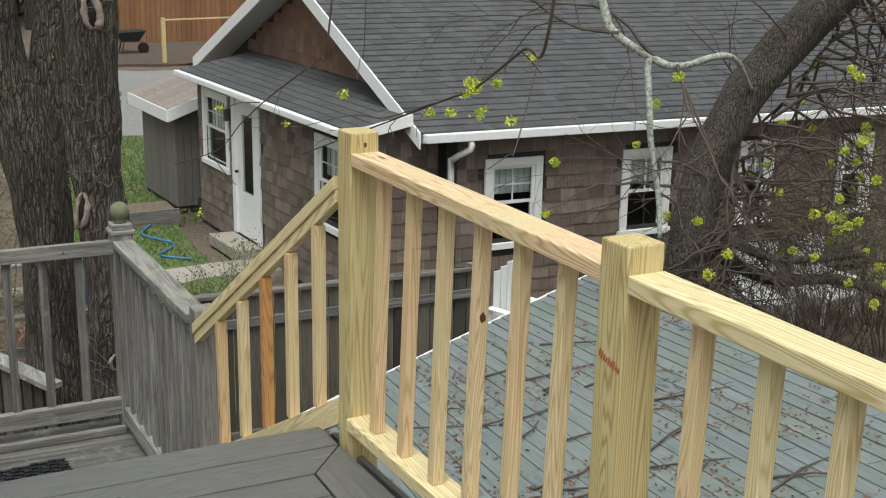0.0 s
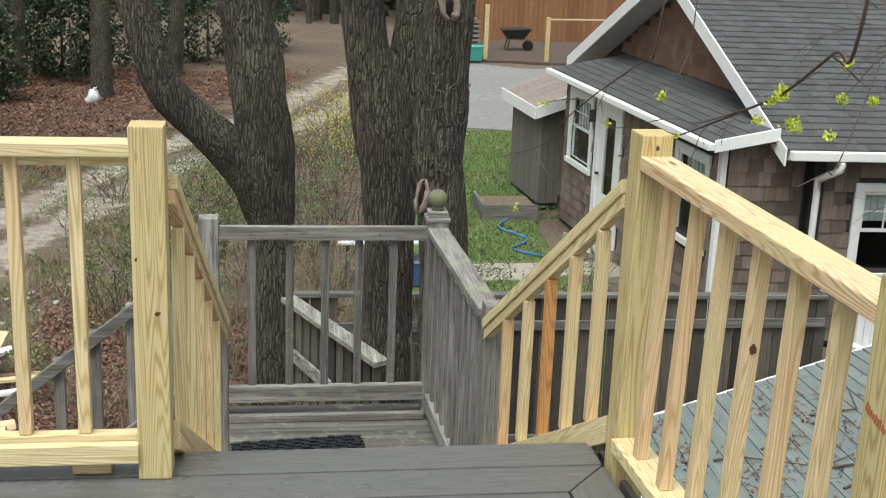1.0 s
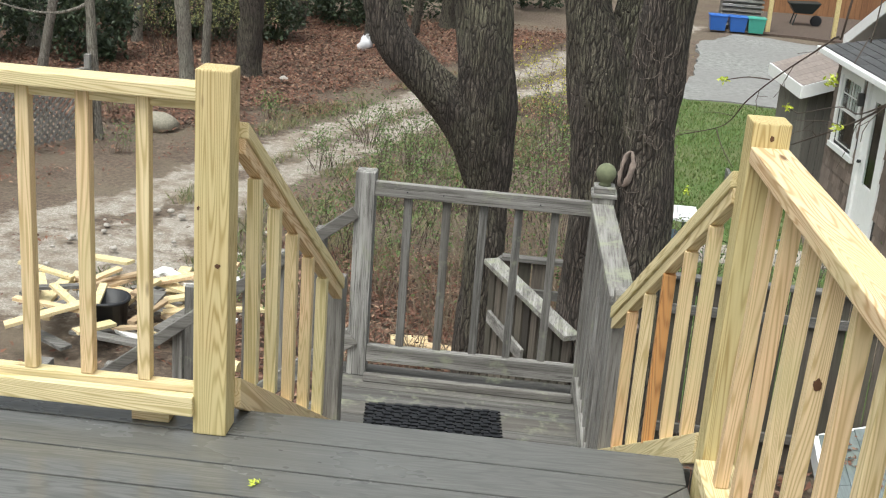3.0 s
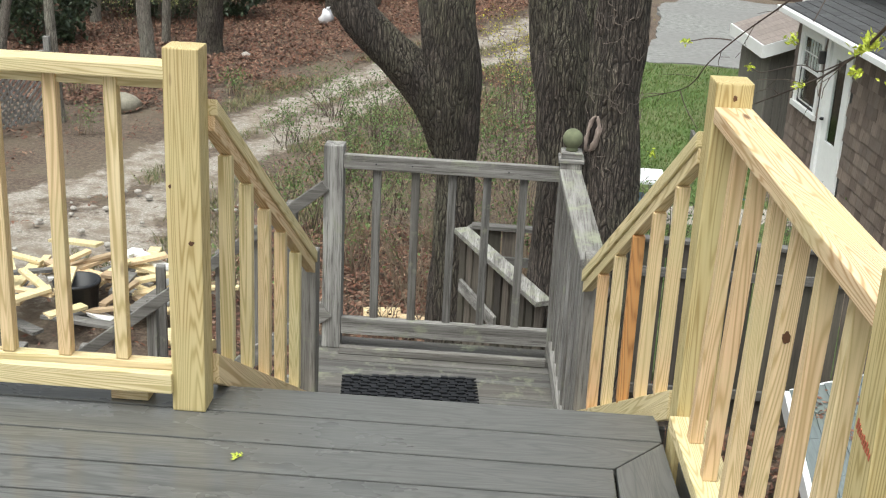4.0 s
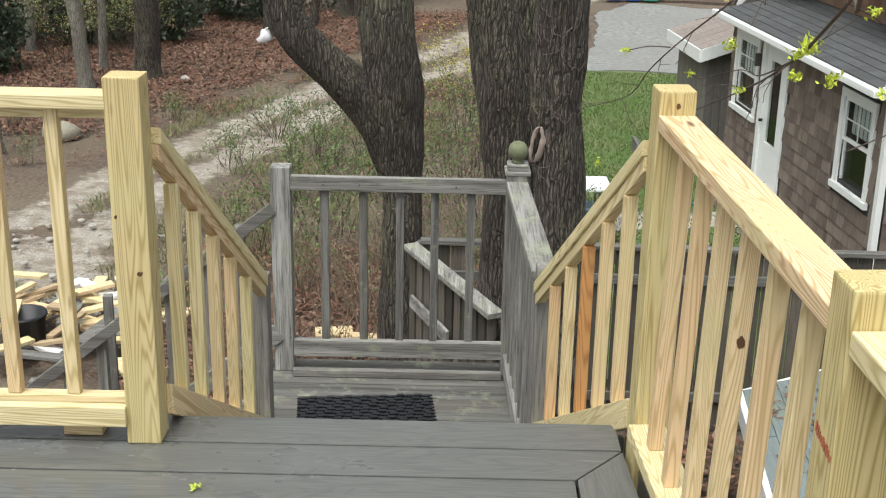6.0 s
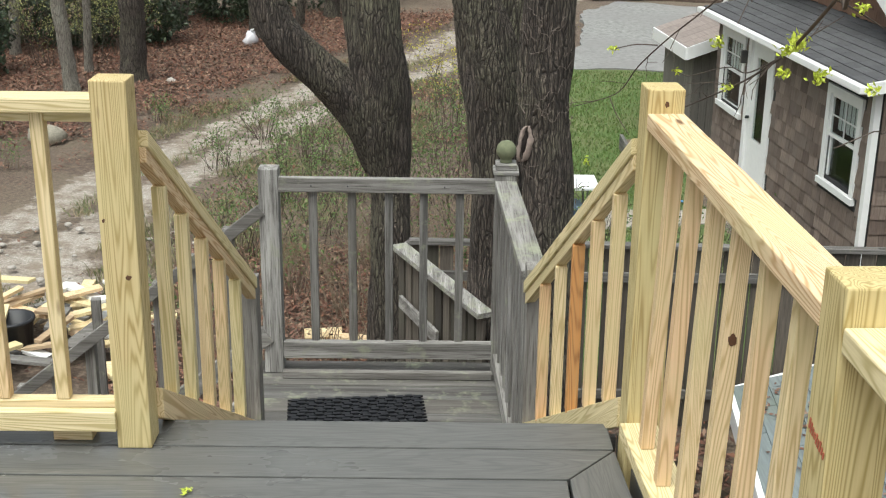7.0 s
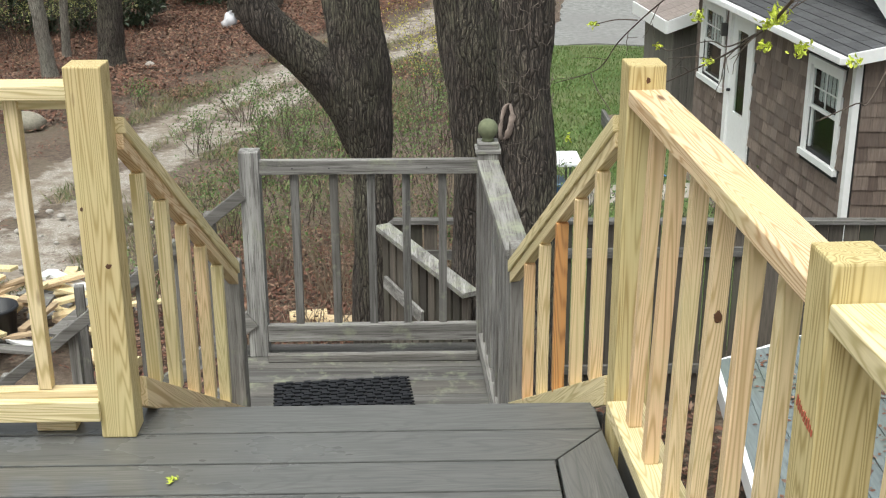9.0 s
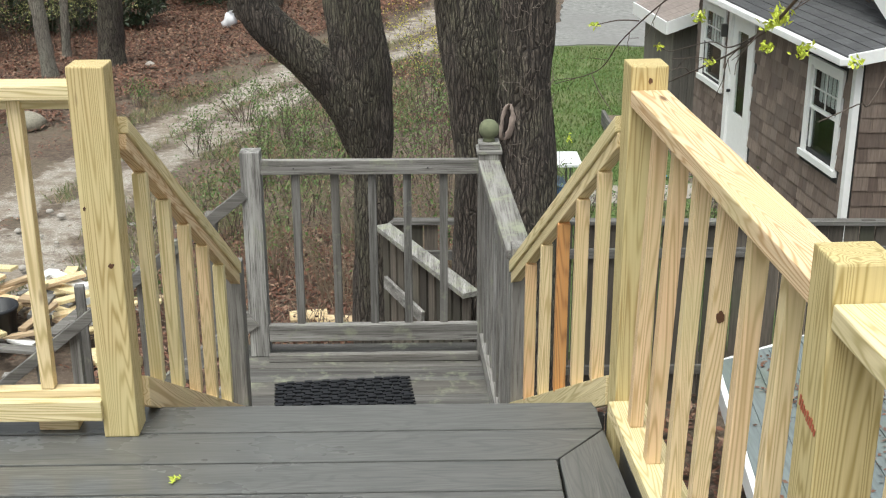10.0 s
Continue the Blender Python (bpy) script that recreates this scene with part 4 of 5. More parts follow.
gab = part("gable_wall", bmesh.new(), UNLIT_FILL, house)
bm = bmesh.new()
pts = [(-0.25, GROUND), (7.9, GROUND), (7.9, roof_z(7.9) - 0.16), (AM, RIDGE - 0.16), (-0.25, roof_z(-0.25) - 0.16)]
f0 = [bm.verts.new(at(a, BG, z) - Vector(house.location)) for a, z in pts]
f1 = [bm.verts.new(at(a, BG + 0.15, z) - Vector(house.location)) for a, z in pts]
bm.faces.new(f0)
bm.faces.new(f1[::-1])
for i in range(5):
    bm.faces.new((f0[i], f1[i], f1[(i + 1) % 5], f0[(i + 1) % 5]))
bmesh.ops.recalc_face_normals(bm, faces=bm.faces)
bm.to_mesh(gab.data)
bm.free()
joined("gable_shingles", shakes(lambda u, o, z: at(u, BG - o, z), -0.25, 7.9, -0.93, 0.7, [], random.Random(11), 0.185, lambda u: roof_z(u) - 0.14), SHAKE_RED, gab)

# the front wall stands 0.37 m before the end of the side room
FA = -0.22
front = lambda u, o, z: at(FA - o, u, z)
FRONT_WIN = [(1.68, 2.57), (3.87, 4.70), (5.92, 6.55), (7.80, 8.48)]
FW = part("front_wall", grid_wall(lambda bm, p, q, lo, hi: slab(FA, FA + 0.15, p, q, lo, hi, 0, bm), BG, 10.5, GROUND, -1.12, [(p + 0.1, q - 0.1, -2.85, -1.80) for p, q in FRONT_WIN]), UNLIT_FILL, house)
for p, q in FRONT_WIN:
    window(front, p, q, -2.96, -1.70, 0.42)
joined("front_shingles", shakes(front, BG, 10.5, GROUND + 0.05, -1.22, [(p, q, -3.0, -1.69) for p, q in FRONT_WIN], random.Random(12)), SHAKE, FW)
# added floor, blackened as room shade, hides the lawn below
part("floor", slab(0.16, 7.7, 0.2, 10.3, GROUND + 0.05, GROUND + 0.25), UNLIT_FILL, house)
part("back_wall", slab(7.75, 7.9, BG, 10.5, GROUND, -1.3), SHAKE, house)
part("right_wall", slab(-0.2, 7.9, 10.4, 10.5, GROUND, -1.2), SHAKE, house)

bm = bmesh.new()
for a0, a1 in ((A0, AM), (AM, A1)):
    hexa(bm, [at(a0, BR, roof_z(a0) - 0.14), at(a0, 10.9, roof_z(a0) - 0.14), at(a1, 10.9, roof_z(a1) - 0.14), at(a1, BR, roof_z(a1) - 0.14),
              at(a0, BR, roof_z(a0)), at(a0, 10.9, roof_z(a0)), at(a1, 10.9, roof_z(a1)), at(a1, BR, roof_z(a1))])
roof = part("roof", bm, plain("white_soffit", (0.5, 0.5, 0.49), 0.7), house)
tabs = []
rr = random.Random(13)
slope = (RIDGE - EAVE) / (AM - A0)
n = int((AM - A0) / 0.135)
for i in range(n + 1):
    a0 = A0 - 0.03 + i * 0.135
    a1 = min(AM, a0 + 0.16)
    z0, z1 = EAVE + (a0 - A0) * slope + 0.002, EAVE + (a1 - A0) * slope + 0.002
    b = BR - 0.02 - rr.uniform(0, 0.25)
    while b < 10.9:
        w = rr.choice((0.14, 0.19, 0.28))
        b0, b1 = max(BR - 0.02, b), min(10.9, b + w)
        t = 0.020 + rr.choice((0, 0.004, 0.010))
        if b1 - b0 > 0.02:
            tabs.append([at(a0, b0, z0), at(a0, b1, z0), at(a1, b1, z1), at(a1, b0, z1),
                         at(a0, b0, z0 + t), at(a0, b1, z0 + t), at(a1, b1, z1 + 0.004), at(a1, b0, z1 + 0.004)])
        b += w
joined("roof_shingles", tabs, ASPHALT_TAB, roof, "dark grey asphalt shingles")
for s0, s1 in ((A0 - 0.02, AM), (AM, A1)):
    bm = bmesh.new()
    d = 0.20
    hexa(bm, [at(s0, BR - 0.045, roof_z(s0) - d), at(s0, BR - 0.022, roof_z(s0) - d), at(s1, BR - 0.022, roof_z(s1) - d), at(s1, BR - 0.045, roof_z(s1) - d),
              at(s0, BR - 0.045, roof_z(s0) + 0.02), at(s0, BR - 0.022, roof_z(s0) + 0.02), at(s1, BR - 0.022, roof_z(s1) + 0.02), at(s1, BR - 0.045, roof_z(s1) + 0.02)])
    part("rake_board", bm, WHITE, roof)
part("gutter", slab(A0 - 0.14, A0 - 0.035, BR, 10.9, EAVE - 0.12, EAVE - 0.005, 0.012), WHITE, house, "white gutter along the main roof")
d0 = at(A0 - 0.08, 1.28, EAVE - 0.12)
bm = tube(*spline([d0, d0 - Vector((0, 0, 0.12)), at(FA - 0.09, 1.15, -1.65), at(FA - 0.07, 1.14, -1.85), at(FA - 0.07, 1.14, -3.75)], [0.045] * 5, 0.08), 10)
part("downspout", bm, WHITE, house, "white downspout", True)

# small shed beyond the side wall
shed = thing("shed", (5.3, 19.5, GROUND), "small grey board lean-to shed with a tan roof and white fascia", "shed")
sx0, sx1, sy0, sy1 = 5.2, 6.2, 18.45, 20.3
for i in range(16):
    y = sy0 + i * (sy1 - sy0) / 16
    part("board", box(sx0 - 0.01, sx0 + 0.012, y + 0.003, y + 0.137, GROUND + 0.1, -2.05, 0.002), SHED_BOARD, shed)
for i in range(7):
    x = sx0 + i * 0.14
    part("board", box(x + 0.015, x + 0.147, sy0 - 0.012, sy0 + 0.01, GROUND + 0.1, -2.03 + i * 0.05, 0.002), SHED_BOARD, shed)
part("body", box(sx0 + 0.013, sx1, sy0 + 0.011, sy1, GROUND, -2.12), UNLIT_FILL, shed)
SX, SZ0, SZ1 = 5.02, -1.99, -1.58


def shed_slab(y0, y1, lo, hi, bm=None):
    bm = bm or bmesh.new()
    hexa(bm, [(SX, y0, SZ0 + lo), (6.2, y0, SZ1 + lo), (6.2, y1, SZ1 + lo), (SX, y1, SZ0 + lo), (SX, y0, SZ0 + hi), (6.2, y0, SZ1 + hi), (6.2, y1, SZ1 + hi), (SX, y1, SZ0 + hi)])
    return bm


sr = part("roof", shed_slab(18.3, 20.5, -0.06, 0.0), TAN_TAB, shed)
for i in range(6):
    part("roof_sheet", shed_slab(18.28 + i * 0.37, 18.28 + i * 0.37 + 0.36, 0.003, 0.025), TAN_TAB, sr)
part("fascia", box(SX - 0.035, SX - 0.002, 18.26, 20.52, SZ0 - 0.2, SZ0 + 0.02, 0.004), WHITE, shed)
part("fascia", shed_slab(18.245, 18.275, -0.2, 0.02), WHITE, shed)

shed.rotation_euler.z = math.atan(0.09)

# ---- low roof beside the deck ----
lowroof = thing("low_building", (6.0, 4.0, GROUND), "low outbuilding below the deck with a grey-green shingle roof", "outbuilding")
# plane: corners run from the eave beside the deck to the far edge
CN, CF, RF, RN = Vector((2.85, 1.0, -2.76)), Vector((3.32, 6.2, -2.74)), Vector((7.9, 8.3, -2.45)), Vector((9.2, 0.0, -2.45))


def lerp2(s, t):
    return (CN * (1 - t) + CF * t) * (1 - s) + (RN * (1 - t) + RF * t) * s


bm = bmesh.new()
d = Vector((0, 0, 0.12))
hexa(bm, [CN - d, RN - d, RF - d, CF - d, CN, RN, RF, CF])
lr = part("roof", bm, GREEN_TAB, lowroof)
rr = random.Random(17)
tabs = []
rows = 30
for i in range(rows):
    s0, s1 = i / rows - 0.002, min(1, (i + 1.15) / rows)
    t = -rr.uniform(0, 0.18)
    while t < 1:
        t0, t1 = max(0, t), min(1, t + 0.186)
        if t1 - t0 > 0.01:
            u = Vector((0, 0, 0.002))
            v, v2 = Vector((0, 0, 0.019 + rr.uniform(0, 0.004))), Vector((0, 0, 0.004))
            c = [lerp2(s0, t0 + 0.0006), lerp2(s1, t0 + 0.0006), lerp2(s1, t1 - 0.0006), lerp2(s0, t1 - 0.0006)]
            tabs.append([q + u for q in c] + [c[0] + u + v, c[1] + u + v2, c[2] + u + v2, c[3] + u + v])
        t += 0.1862
joined("roof_shingles", tabs, GREEN_TAB, lr, "large grey-green shingles")
part("drip_edge", beam(CN + Vector((-0.02, 0, 0.01)), CF + Vector((-0.02, 0, 0.01)), 0.075, 0.16, 0.004), WHITE, lowroof)
part("drip_edge", beam(CF + Vector((0, 0.02, 0.01)), RF + Vector((0, 0.02, 0.01)), 0.03, 0.16, 0.004), WHITE, lowroof)
bm = bmesh.new()
k = Vector((0.25, 0, 0))
g = Vector((0, 0, GROUND))
quad = [CN + k, RN - k, RF - k - Vector((0, 0.3, 0)), CF + k - Vector((0, 0.3, 0))]
hexa(bm, [Vector((q.x, q.y, GROUND)) for q in quad] + [q - d * 1.02 for q in quad])
part("walls", bm, SHAKE, lowroof)
vs, fs = [], []
for _ in range(5200):
    s, t = rr.uniform(0.02, 0.9), rr.uniform(0.25, 0.98)
    if noise.noise(Vector((s * 7, t * 7, 2))) < 0.08 and rr.random() < 0.85:
        continue
    p = lerp2(s, t) + Vector((0, 0, 0.03))
    a = Vector((rr.uniform(-1, 1), rr.uniform(-1, 1), rr.uniform(-0.2, 0.3))).normalized() * rr.uniform(0.012, 0.03)
    b = Vector((-a.y, a.x, 0.01)) * 0.5
    q = len(vs)
    vs += [p - a, p + b, p + a, p - b]
    fs += [(q, q + 1, q + 2), (q, q + 2, q + 3)]
tagged(raw("roof_leaves", vs, fs, LITTER), "dry leaves lying on the low roof", "leaves", kind="stuff")
bm = bmesh.new()
for _ in range(30):
    s, t = rr.uniform(0.05, 0.6), rr.uniform(0.35, 0.95)
    p = lerp2(s, t) + Vector((0, 0, 0.035))
    g2 = rr.uniform(-0.5, 0.5)
    v = Vector((math.cos(g2), math.sin(g2), 0.02)) * rr.uniform(0.3, 1.1)
    pts = [p, p + v * 0.5 + Vector((rr.gauss(0, 0.05), rr.gauss(0, 0.05), 0.03)), p + v + Vector((rr.gauss(0, 0.1), rr.gauss(0, 0.1), 0.02))]
    tube(pts, [0.012, 0.009, 0.003], 5, bm)
tagged(part("fallen_branches", bm, TWIG), "fallen bare branches and twigs on the low roof", "branches", kind="stuff")


# ---- trees ----
def tree(name, label, at0, limbs, material, sides=22, twigs=()):
    t = thing(name, at0, label, "tree", "trees")
    for i, (nm, pts, rad) in enumerate(limbs):
        p, r = spline(pts, rad, 0.09)
        part(nm, tube(p, r, sides, None, 0.22, i * 7.3), material, t, "", True)
    return t


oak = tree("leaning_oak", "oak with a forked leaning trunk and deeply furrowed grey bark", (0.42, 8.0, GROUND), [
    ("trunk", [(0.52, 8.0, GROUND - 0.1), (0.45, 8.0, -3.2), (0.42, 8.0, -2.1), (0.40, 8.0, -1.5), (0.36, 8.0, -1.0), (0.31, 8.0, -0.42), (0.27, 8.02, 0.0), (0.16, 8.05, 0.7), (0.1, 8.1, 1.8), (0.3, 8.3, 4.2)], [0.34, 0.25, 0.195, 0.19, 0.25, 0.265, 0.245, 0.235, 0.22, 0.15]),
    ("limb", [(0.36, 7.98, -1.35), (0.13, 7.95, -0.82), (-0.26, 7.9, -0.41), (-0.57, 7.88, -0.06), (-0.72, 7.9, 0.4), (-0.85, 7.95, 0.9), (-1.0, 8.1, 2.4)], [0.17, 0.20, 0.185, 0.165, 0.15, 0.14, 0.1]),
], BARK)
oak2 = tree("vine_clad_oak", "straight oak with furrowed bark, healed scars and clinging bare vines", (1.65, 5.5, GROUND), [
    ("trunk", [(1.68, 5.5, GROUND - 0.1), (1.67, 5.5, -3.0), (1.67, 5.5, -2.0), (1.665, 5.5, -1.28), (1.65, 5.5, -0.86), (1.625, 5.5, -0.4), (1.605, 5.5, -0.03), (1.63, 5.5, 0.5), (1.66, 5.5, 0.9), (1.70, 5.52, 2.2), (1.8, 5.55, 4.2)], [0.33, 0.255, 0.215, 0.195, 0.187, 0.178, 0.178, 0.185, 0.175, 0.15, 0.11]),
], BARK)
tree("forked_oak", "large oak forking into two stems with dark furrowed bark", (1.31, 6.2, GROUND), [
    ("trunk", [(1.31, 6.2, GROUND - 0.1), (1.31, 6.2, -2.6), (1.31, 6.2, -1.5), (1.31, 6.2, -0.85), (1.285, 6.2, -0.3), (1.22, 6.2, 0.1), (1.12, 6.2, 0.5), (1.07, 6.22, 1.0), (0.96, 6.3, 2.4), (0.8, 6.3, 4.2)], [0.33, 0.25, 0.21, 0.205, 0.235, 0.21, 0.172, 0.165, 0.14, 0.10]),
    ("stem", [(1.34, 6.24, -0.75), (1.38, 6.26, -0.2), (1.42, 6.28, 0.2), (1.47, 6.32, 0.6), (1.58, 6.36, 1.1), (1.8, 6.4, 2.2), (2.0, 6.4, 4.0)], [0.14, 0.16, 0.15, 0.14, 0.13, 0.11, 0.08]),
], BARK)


def scar(parent, c, rx, rz, lean=0.0):
    """A healed branch scar: two thick pale lips of bark-free wood closing on a slit, its shade a near-black plug."""
    c = Vector(c)
    bm = bmesh.new()
    steps = [math.pi * (k / 14 - 0.5) for k in range(15)]
    for side_ in (-1, 1):
        pts = [c + Vector((side_ * rx * math.cos(a) ** 0.8 + lean * math.sin(a), -0.012 * math.cos(a), rz * math.sin(a))) for a in steps]
        tube(pts, [0.005 + rx * (0.62 if side_ > 0 else 0.42) * math.cos(a) ** 0.5 * (0.75 + 0.5 * noise.noise(Vector((a * 2.1, side_ * 3.0, c.z)))) for a in steps], 9, bm, 0.35, c.z * 3 + side_)
    for v in bm.verts:
        v.co += noise.noise_vector(v.co * 22) * 0.014
    s = part("scar", bm, SCAR, parent, "pale healed branch scar", True)
    # solid near-black lens, its colour giving the shade inside the slit
    bm = turned([(0.02, -0.03), (0.6, -0.01), (0.5, 0.012), (0.03, 0.02)], 0, 0, 14)
    for v in bm.verts:
        x, y, z = v.co
        v.co = c + Vector((x * rx + lean * y * 0.6, z + 0.004, y * rz * 1.2))
    part("hollow", bm, SLIT_SHADE, s)


scar(oak2, (1.470, 5.375, -0.47), 0.036, 0.125, 0.02)
scar(oak2, (1.615, 5.335, 0.92), 0.052, 0.11, -0.015)
scar(oak2, (1.63, 5.29, -1.62), 0.035, 0.06)
rv = random.Random(21)
for i in range(70):
    z = rv.uniform(-2.0, 1.0)
    g = rv.uniform(-3.1, -0.05)
    turn_ = rv.choice((-1, 1)) * rv.uniform(0.02, 0.2)
    pts = []
    for k in range(9):
        g += turn_ + rv.gauss(0, 0.04)
        z += rv.gauss(0.012, 0.022)
        cx = 1.65 - 0.045 * math.exp(-((z + 0.03) / 0.6) ** 2)
        rr2 = 0.183 + 0.02 * rv.random() + max(0, -1.3 - z) * 0.055
        pts.append((cx + rr2 * math.cos(g), 5.5 + rr2 * math.sin(g), z))
    part("vine", tube(*spline(pts, [0.0026 - 0.0002 * k for k in range(9)], 0.03), 4), VINE, oak2)

# leaning tree behind the low roof
FAR = 1.7


def spread(p):
    """Scales the tree about a point beside the deck, to its true distance and size."""
    e = Vector((0.057, -3.435, 1.711))
    return e + (Vector(p) - e) * FAR


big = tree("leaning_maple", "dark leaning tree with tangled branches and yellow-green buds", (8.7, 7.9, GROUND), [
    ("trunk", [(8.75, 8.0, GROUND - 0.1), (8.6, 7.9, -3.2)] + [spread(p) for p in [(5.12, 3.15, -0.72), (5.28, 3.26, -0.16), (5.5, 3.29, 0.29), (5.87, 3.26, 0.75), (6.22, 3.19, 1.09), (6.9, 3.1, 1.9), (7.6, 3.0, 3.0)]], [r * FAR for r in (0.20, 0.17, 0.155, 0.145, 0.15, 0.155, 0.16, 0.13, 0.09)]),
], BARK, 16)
for pts, r in (
    ([(4.05, 3.1, 1.6), (4.24, 3.02, 1.14), (4.28, 2.94, 0.96), (4.47, 2.8, 0.81), (4.62, 2.71, 0.76), (4.93, 2.62, 0.82), (5.6, 3.2, 0.5)], 0.03),
    ([(4.48, 2.80, 0.815), (4.45, 2.79, 0.75), (4.42, 2.7, 0.5), (4.42, 2.67, 0.32), (4.45, 2.6, 0.0), (4.42, 2.51, -0.25)], 0.024),
    ([(5.2, 3.2, -0.5), (5.6, 2.9, -0.75), (6.2, 2.7, -0.8), (6.9, 2.4, -1.1)], 0.05),
    ([(5.2, 3.2, -0.4), (5.5, 2.7, -0.55), (6.0, 2.4, -0.5)], 0.035),
):
    p, q = spline([spread(g) for g in pts], [FAR * r * (1 - 0.5 * i / len(pts)) for i in range(len(pts))], 0.06)
    part("branch", tube(p, q, 9, None, 0.25, r * 90), LICHEN_BARK if r < 0.033 else BARK, big, "", True)


def twig_spray(parent, starts, rng, steps, length, radius, buds, drop=0.0, material=TWIG):
    """Wandering twigs from the given places, forking, with buds at the tips."""
    bm = bmesh.new()
    tips = []
    stack = [(Vector(p), Vector(d).normalized(), radius, steps) for p, d in starts]
    while stack:
        p, d, r, n = stack.pop()
        pts, rad = [p.copy()], [r]
        for k in range(n):
            d = (d + Vector((rng.gauss(0, 0.22), rng.gauss(0, 0.22), rng.gauss(-drop, 0.2)))).normalized()
            p = p + d * length * rng.uniform(0.7, 1.3)
            r *= 0.86
            pts.append(p.copy())
            rad.append(r)
            if n > 3 and rng.random() < 0.42:
                s = (d + Vector((rng.gauss(0, 0.7), rng.gauss(0, 0.7), rng.gauss(0, 0.6)))).normalized()
                stack.append((p.copy(), s, r * 0.7, n - 2 - rng.randint(0, 1)))
        if len(pts) > 1:
            tube(pts, rad, 5, bm)
            if rng.random() < buds:
                tips.append(p.copy())
    part("twig_growth", bm, material, parent)["kind"] = "stuff"
    return tips


rb = random.Random(5)
starts = []
for _ in range(70):
    a = rb.uniform(-0.25, 1)
    base = spread((5.2 + 1.4 * a, 3.2, -0.4 + 1.6 * a))
    starts.append((base, (rb.uniform(-0.25, 1.2), rb.uniform(-0.9, 0.3), rb.uniform(-0.9, 0.4))))
starts += [(spread(p), d) for p, d in [((4.5, 2.78, 0.8), (-0.6, 0.2, 0.5)), ((4.3, 2.9, 0.95), (-0.9, 0.5, 0.1)), ((4.6, 2.7, 0.77), (0.1, -0.4, -0.7)), ((5.1, 2.9, 0.0), (-0.9, -0.2, 0.3)), ((5.0, 3.0, -0.1), (-1, 0.1, 0.25))]]
tips = twig_spray(big, starts, rb, 9, 0.22, 0.024, 0.30, 0.03)
vs, fs = [], []
for c in rb.sample([t for t in tips if t.z > -2.4], 100):
    shell, size = [], rb.uniform(0.045, 0.07)
    for _ in range(64):
        d = Vector((rb.gauss(0, 1), rb.gauss(0, 1), rb.gauss(0, 1))).normalized()
        shell.append(c + d * size * rb.uniform(0.55, 1.0))
    v1, f1 = leaf_cloud(shell, 0.017, 2, 0.006, rb)
    fs += [tuple(i + len(vs) for i in f) for f in f1]
    vs += v1
ob = raw("flower_growth", vs, fs, BUD, big)
ob["kind"] = "stuff"
ob["label"] = "yellow-green spring buds"

# thin branches hanging down beside the railing
maple = thing("overhanging_branch", (1.8, 0.8, 0.9), "thin dark overhanging branches with fresh yellow-green leaves", "branch")
for pts, r in (
    ([(1.60, -0.95, 2.2), (1.617, -0.8, 1.408), (1.661, -0.6, 1.337), (1.674, -0.3, 1.191), (1.733, 0.0, 1.113), (1.828, 0.8, 0.886), (1.815, 1.6, 0.629)], 0.0052),
    ([(1.98, 1.5, 1.9), (1.937, 1.6, 1.11), (1.926, 1.7, 1.024), (1.812, 2.0, 0.83), (1.726, 2.2, 0.674), (1.691, 2.35, 0.554), (1.645, 2.45, 0.488), (1.509, 2.7, 0.386)], 0.0045),
    ([(1.782, 2.08, 0.785), (1.698, 2.1, 0.785), (1.614, 2.15, 0.757)], 0.003),
    ([(1.742, 0.05, 1.10), (1.82, 0.7, 0.936), (1.849, 1.1, 0.878), (1.857, 1.8, 0.711), (1.827, 1.84, 0.732)], 0.0028),
    ([(2.3, 0.4, 1.2), (2.098, 0.2, 0.90), (2.017, 0.1, 0.899), (1.883, 0.0, 0.877)], 0.003),
    ([(1.99, 1.25, 1.8), (1.945, 1.2, 1.139), (1.931, 1.2, 1.10), (1.873, 1.1, 1.024)], 0.003),
    ([(1.646, 2.45, 0.483), (1.672, 2.4, 0.419), (1.719, 2.3, 0.348)], 0.003),
    ([(1.656, -0.6, 1.331), (1.743, -0.5, 1.29), (1.835, -0.4, 1.241)], 0.0025),
):
    p, q = spline(pts, [r * (1 - 0.6 * i / len(pts)) for i in range(len(pts))], 0.03)
    part("branch", tube(p, q, 7, None, 0.25, r * 900), TWIG, maple, "", True)
    if r > 0.004:
        twig_spray(maple, [(p[len(p) * k // 9], (rb.uniform(-1, 0.3), rb.uniform(-0.2, 0.9), rb.uniform(-0.6, 0.5))) for k in (4, 5, 6, 7, 8)], rb, 4, 0.035, 0.0019, 0.5, 0.05)
CLUSTERS = [(1.665, -0.32, 1.208), (1.675, -0.30, 1.19), (1.69, -0.27, 1.185), (1.655, -0.29, 1.175), (1.786, -0.11, 1.08), (1.80, -0.10, 1.085), (1.72, -0.05, 1.075), (1.827, 1.84, 0.725), (1.807, 1.06, 0.98), (1.80, 1.06, 0.965), (1.53, 2.3, 0.225), (1.61, 2.15, 0.757), (1.741, -0.5, 1.30), (1.812, 0.9, 0.849), (1.966, 0.0, 1.03)]
vs, fs = leaf_cloud(CLUSTERS, 0.008, 24, 0.009, rb)
raw("fresh_leaves", vs, fs, BUD, maple)


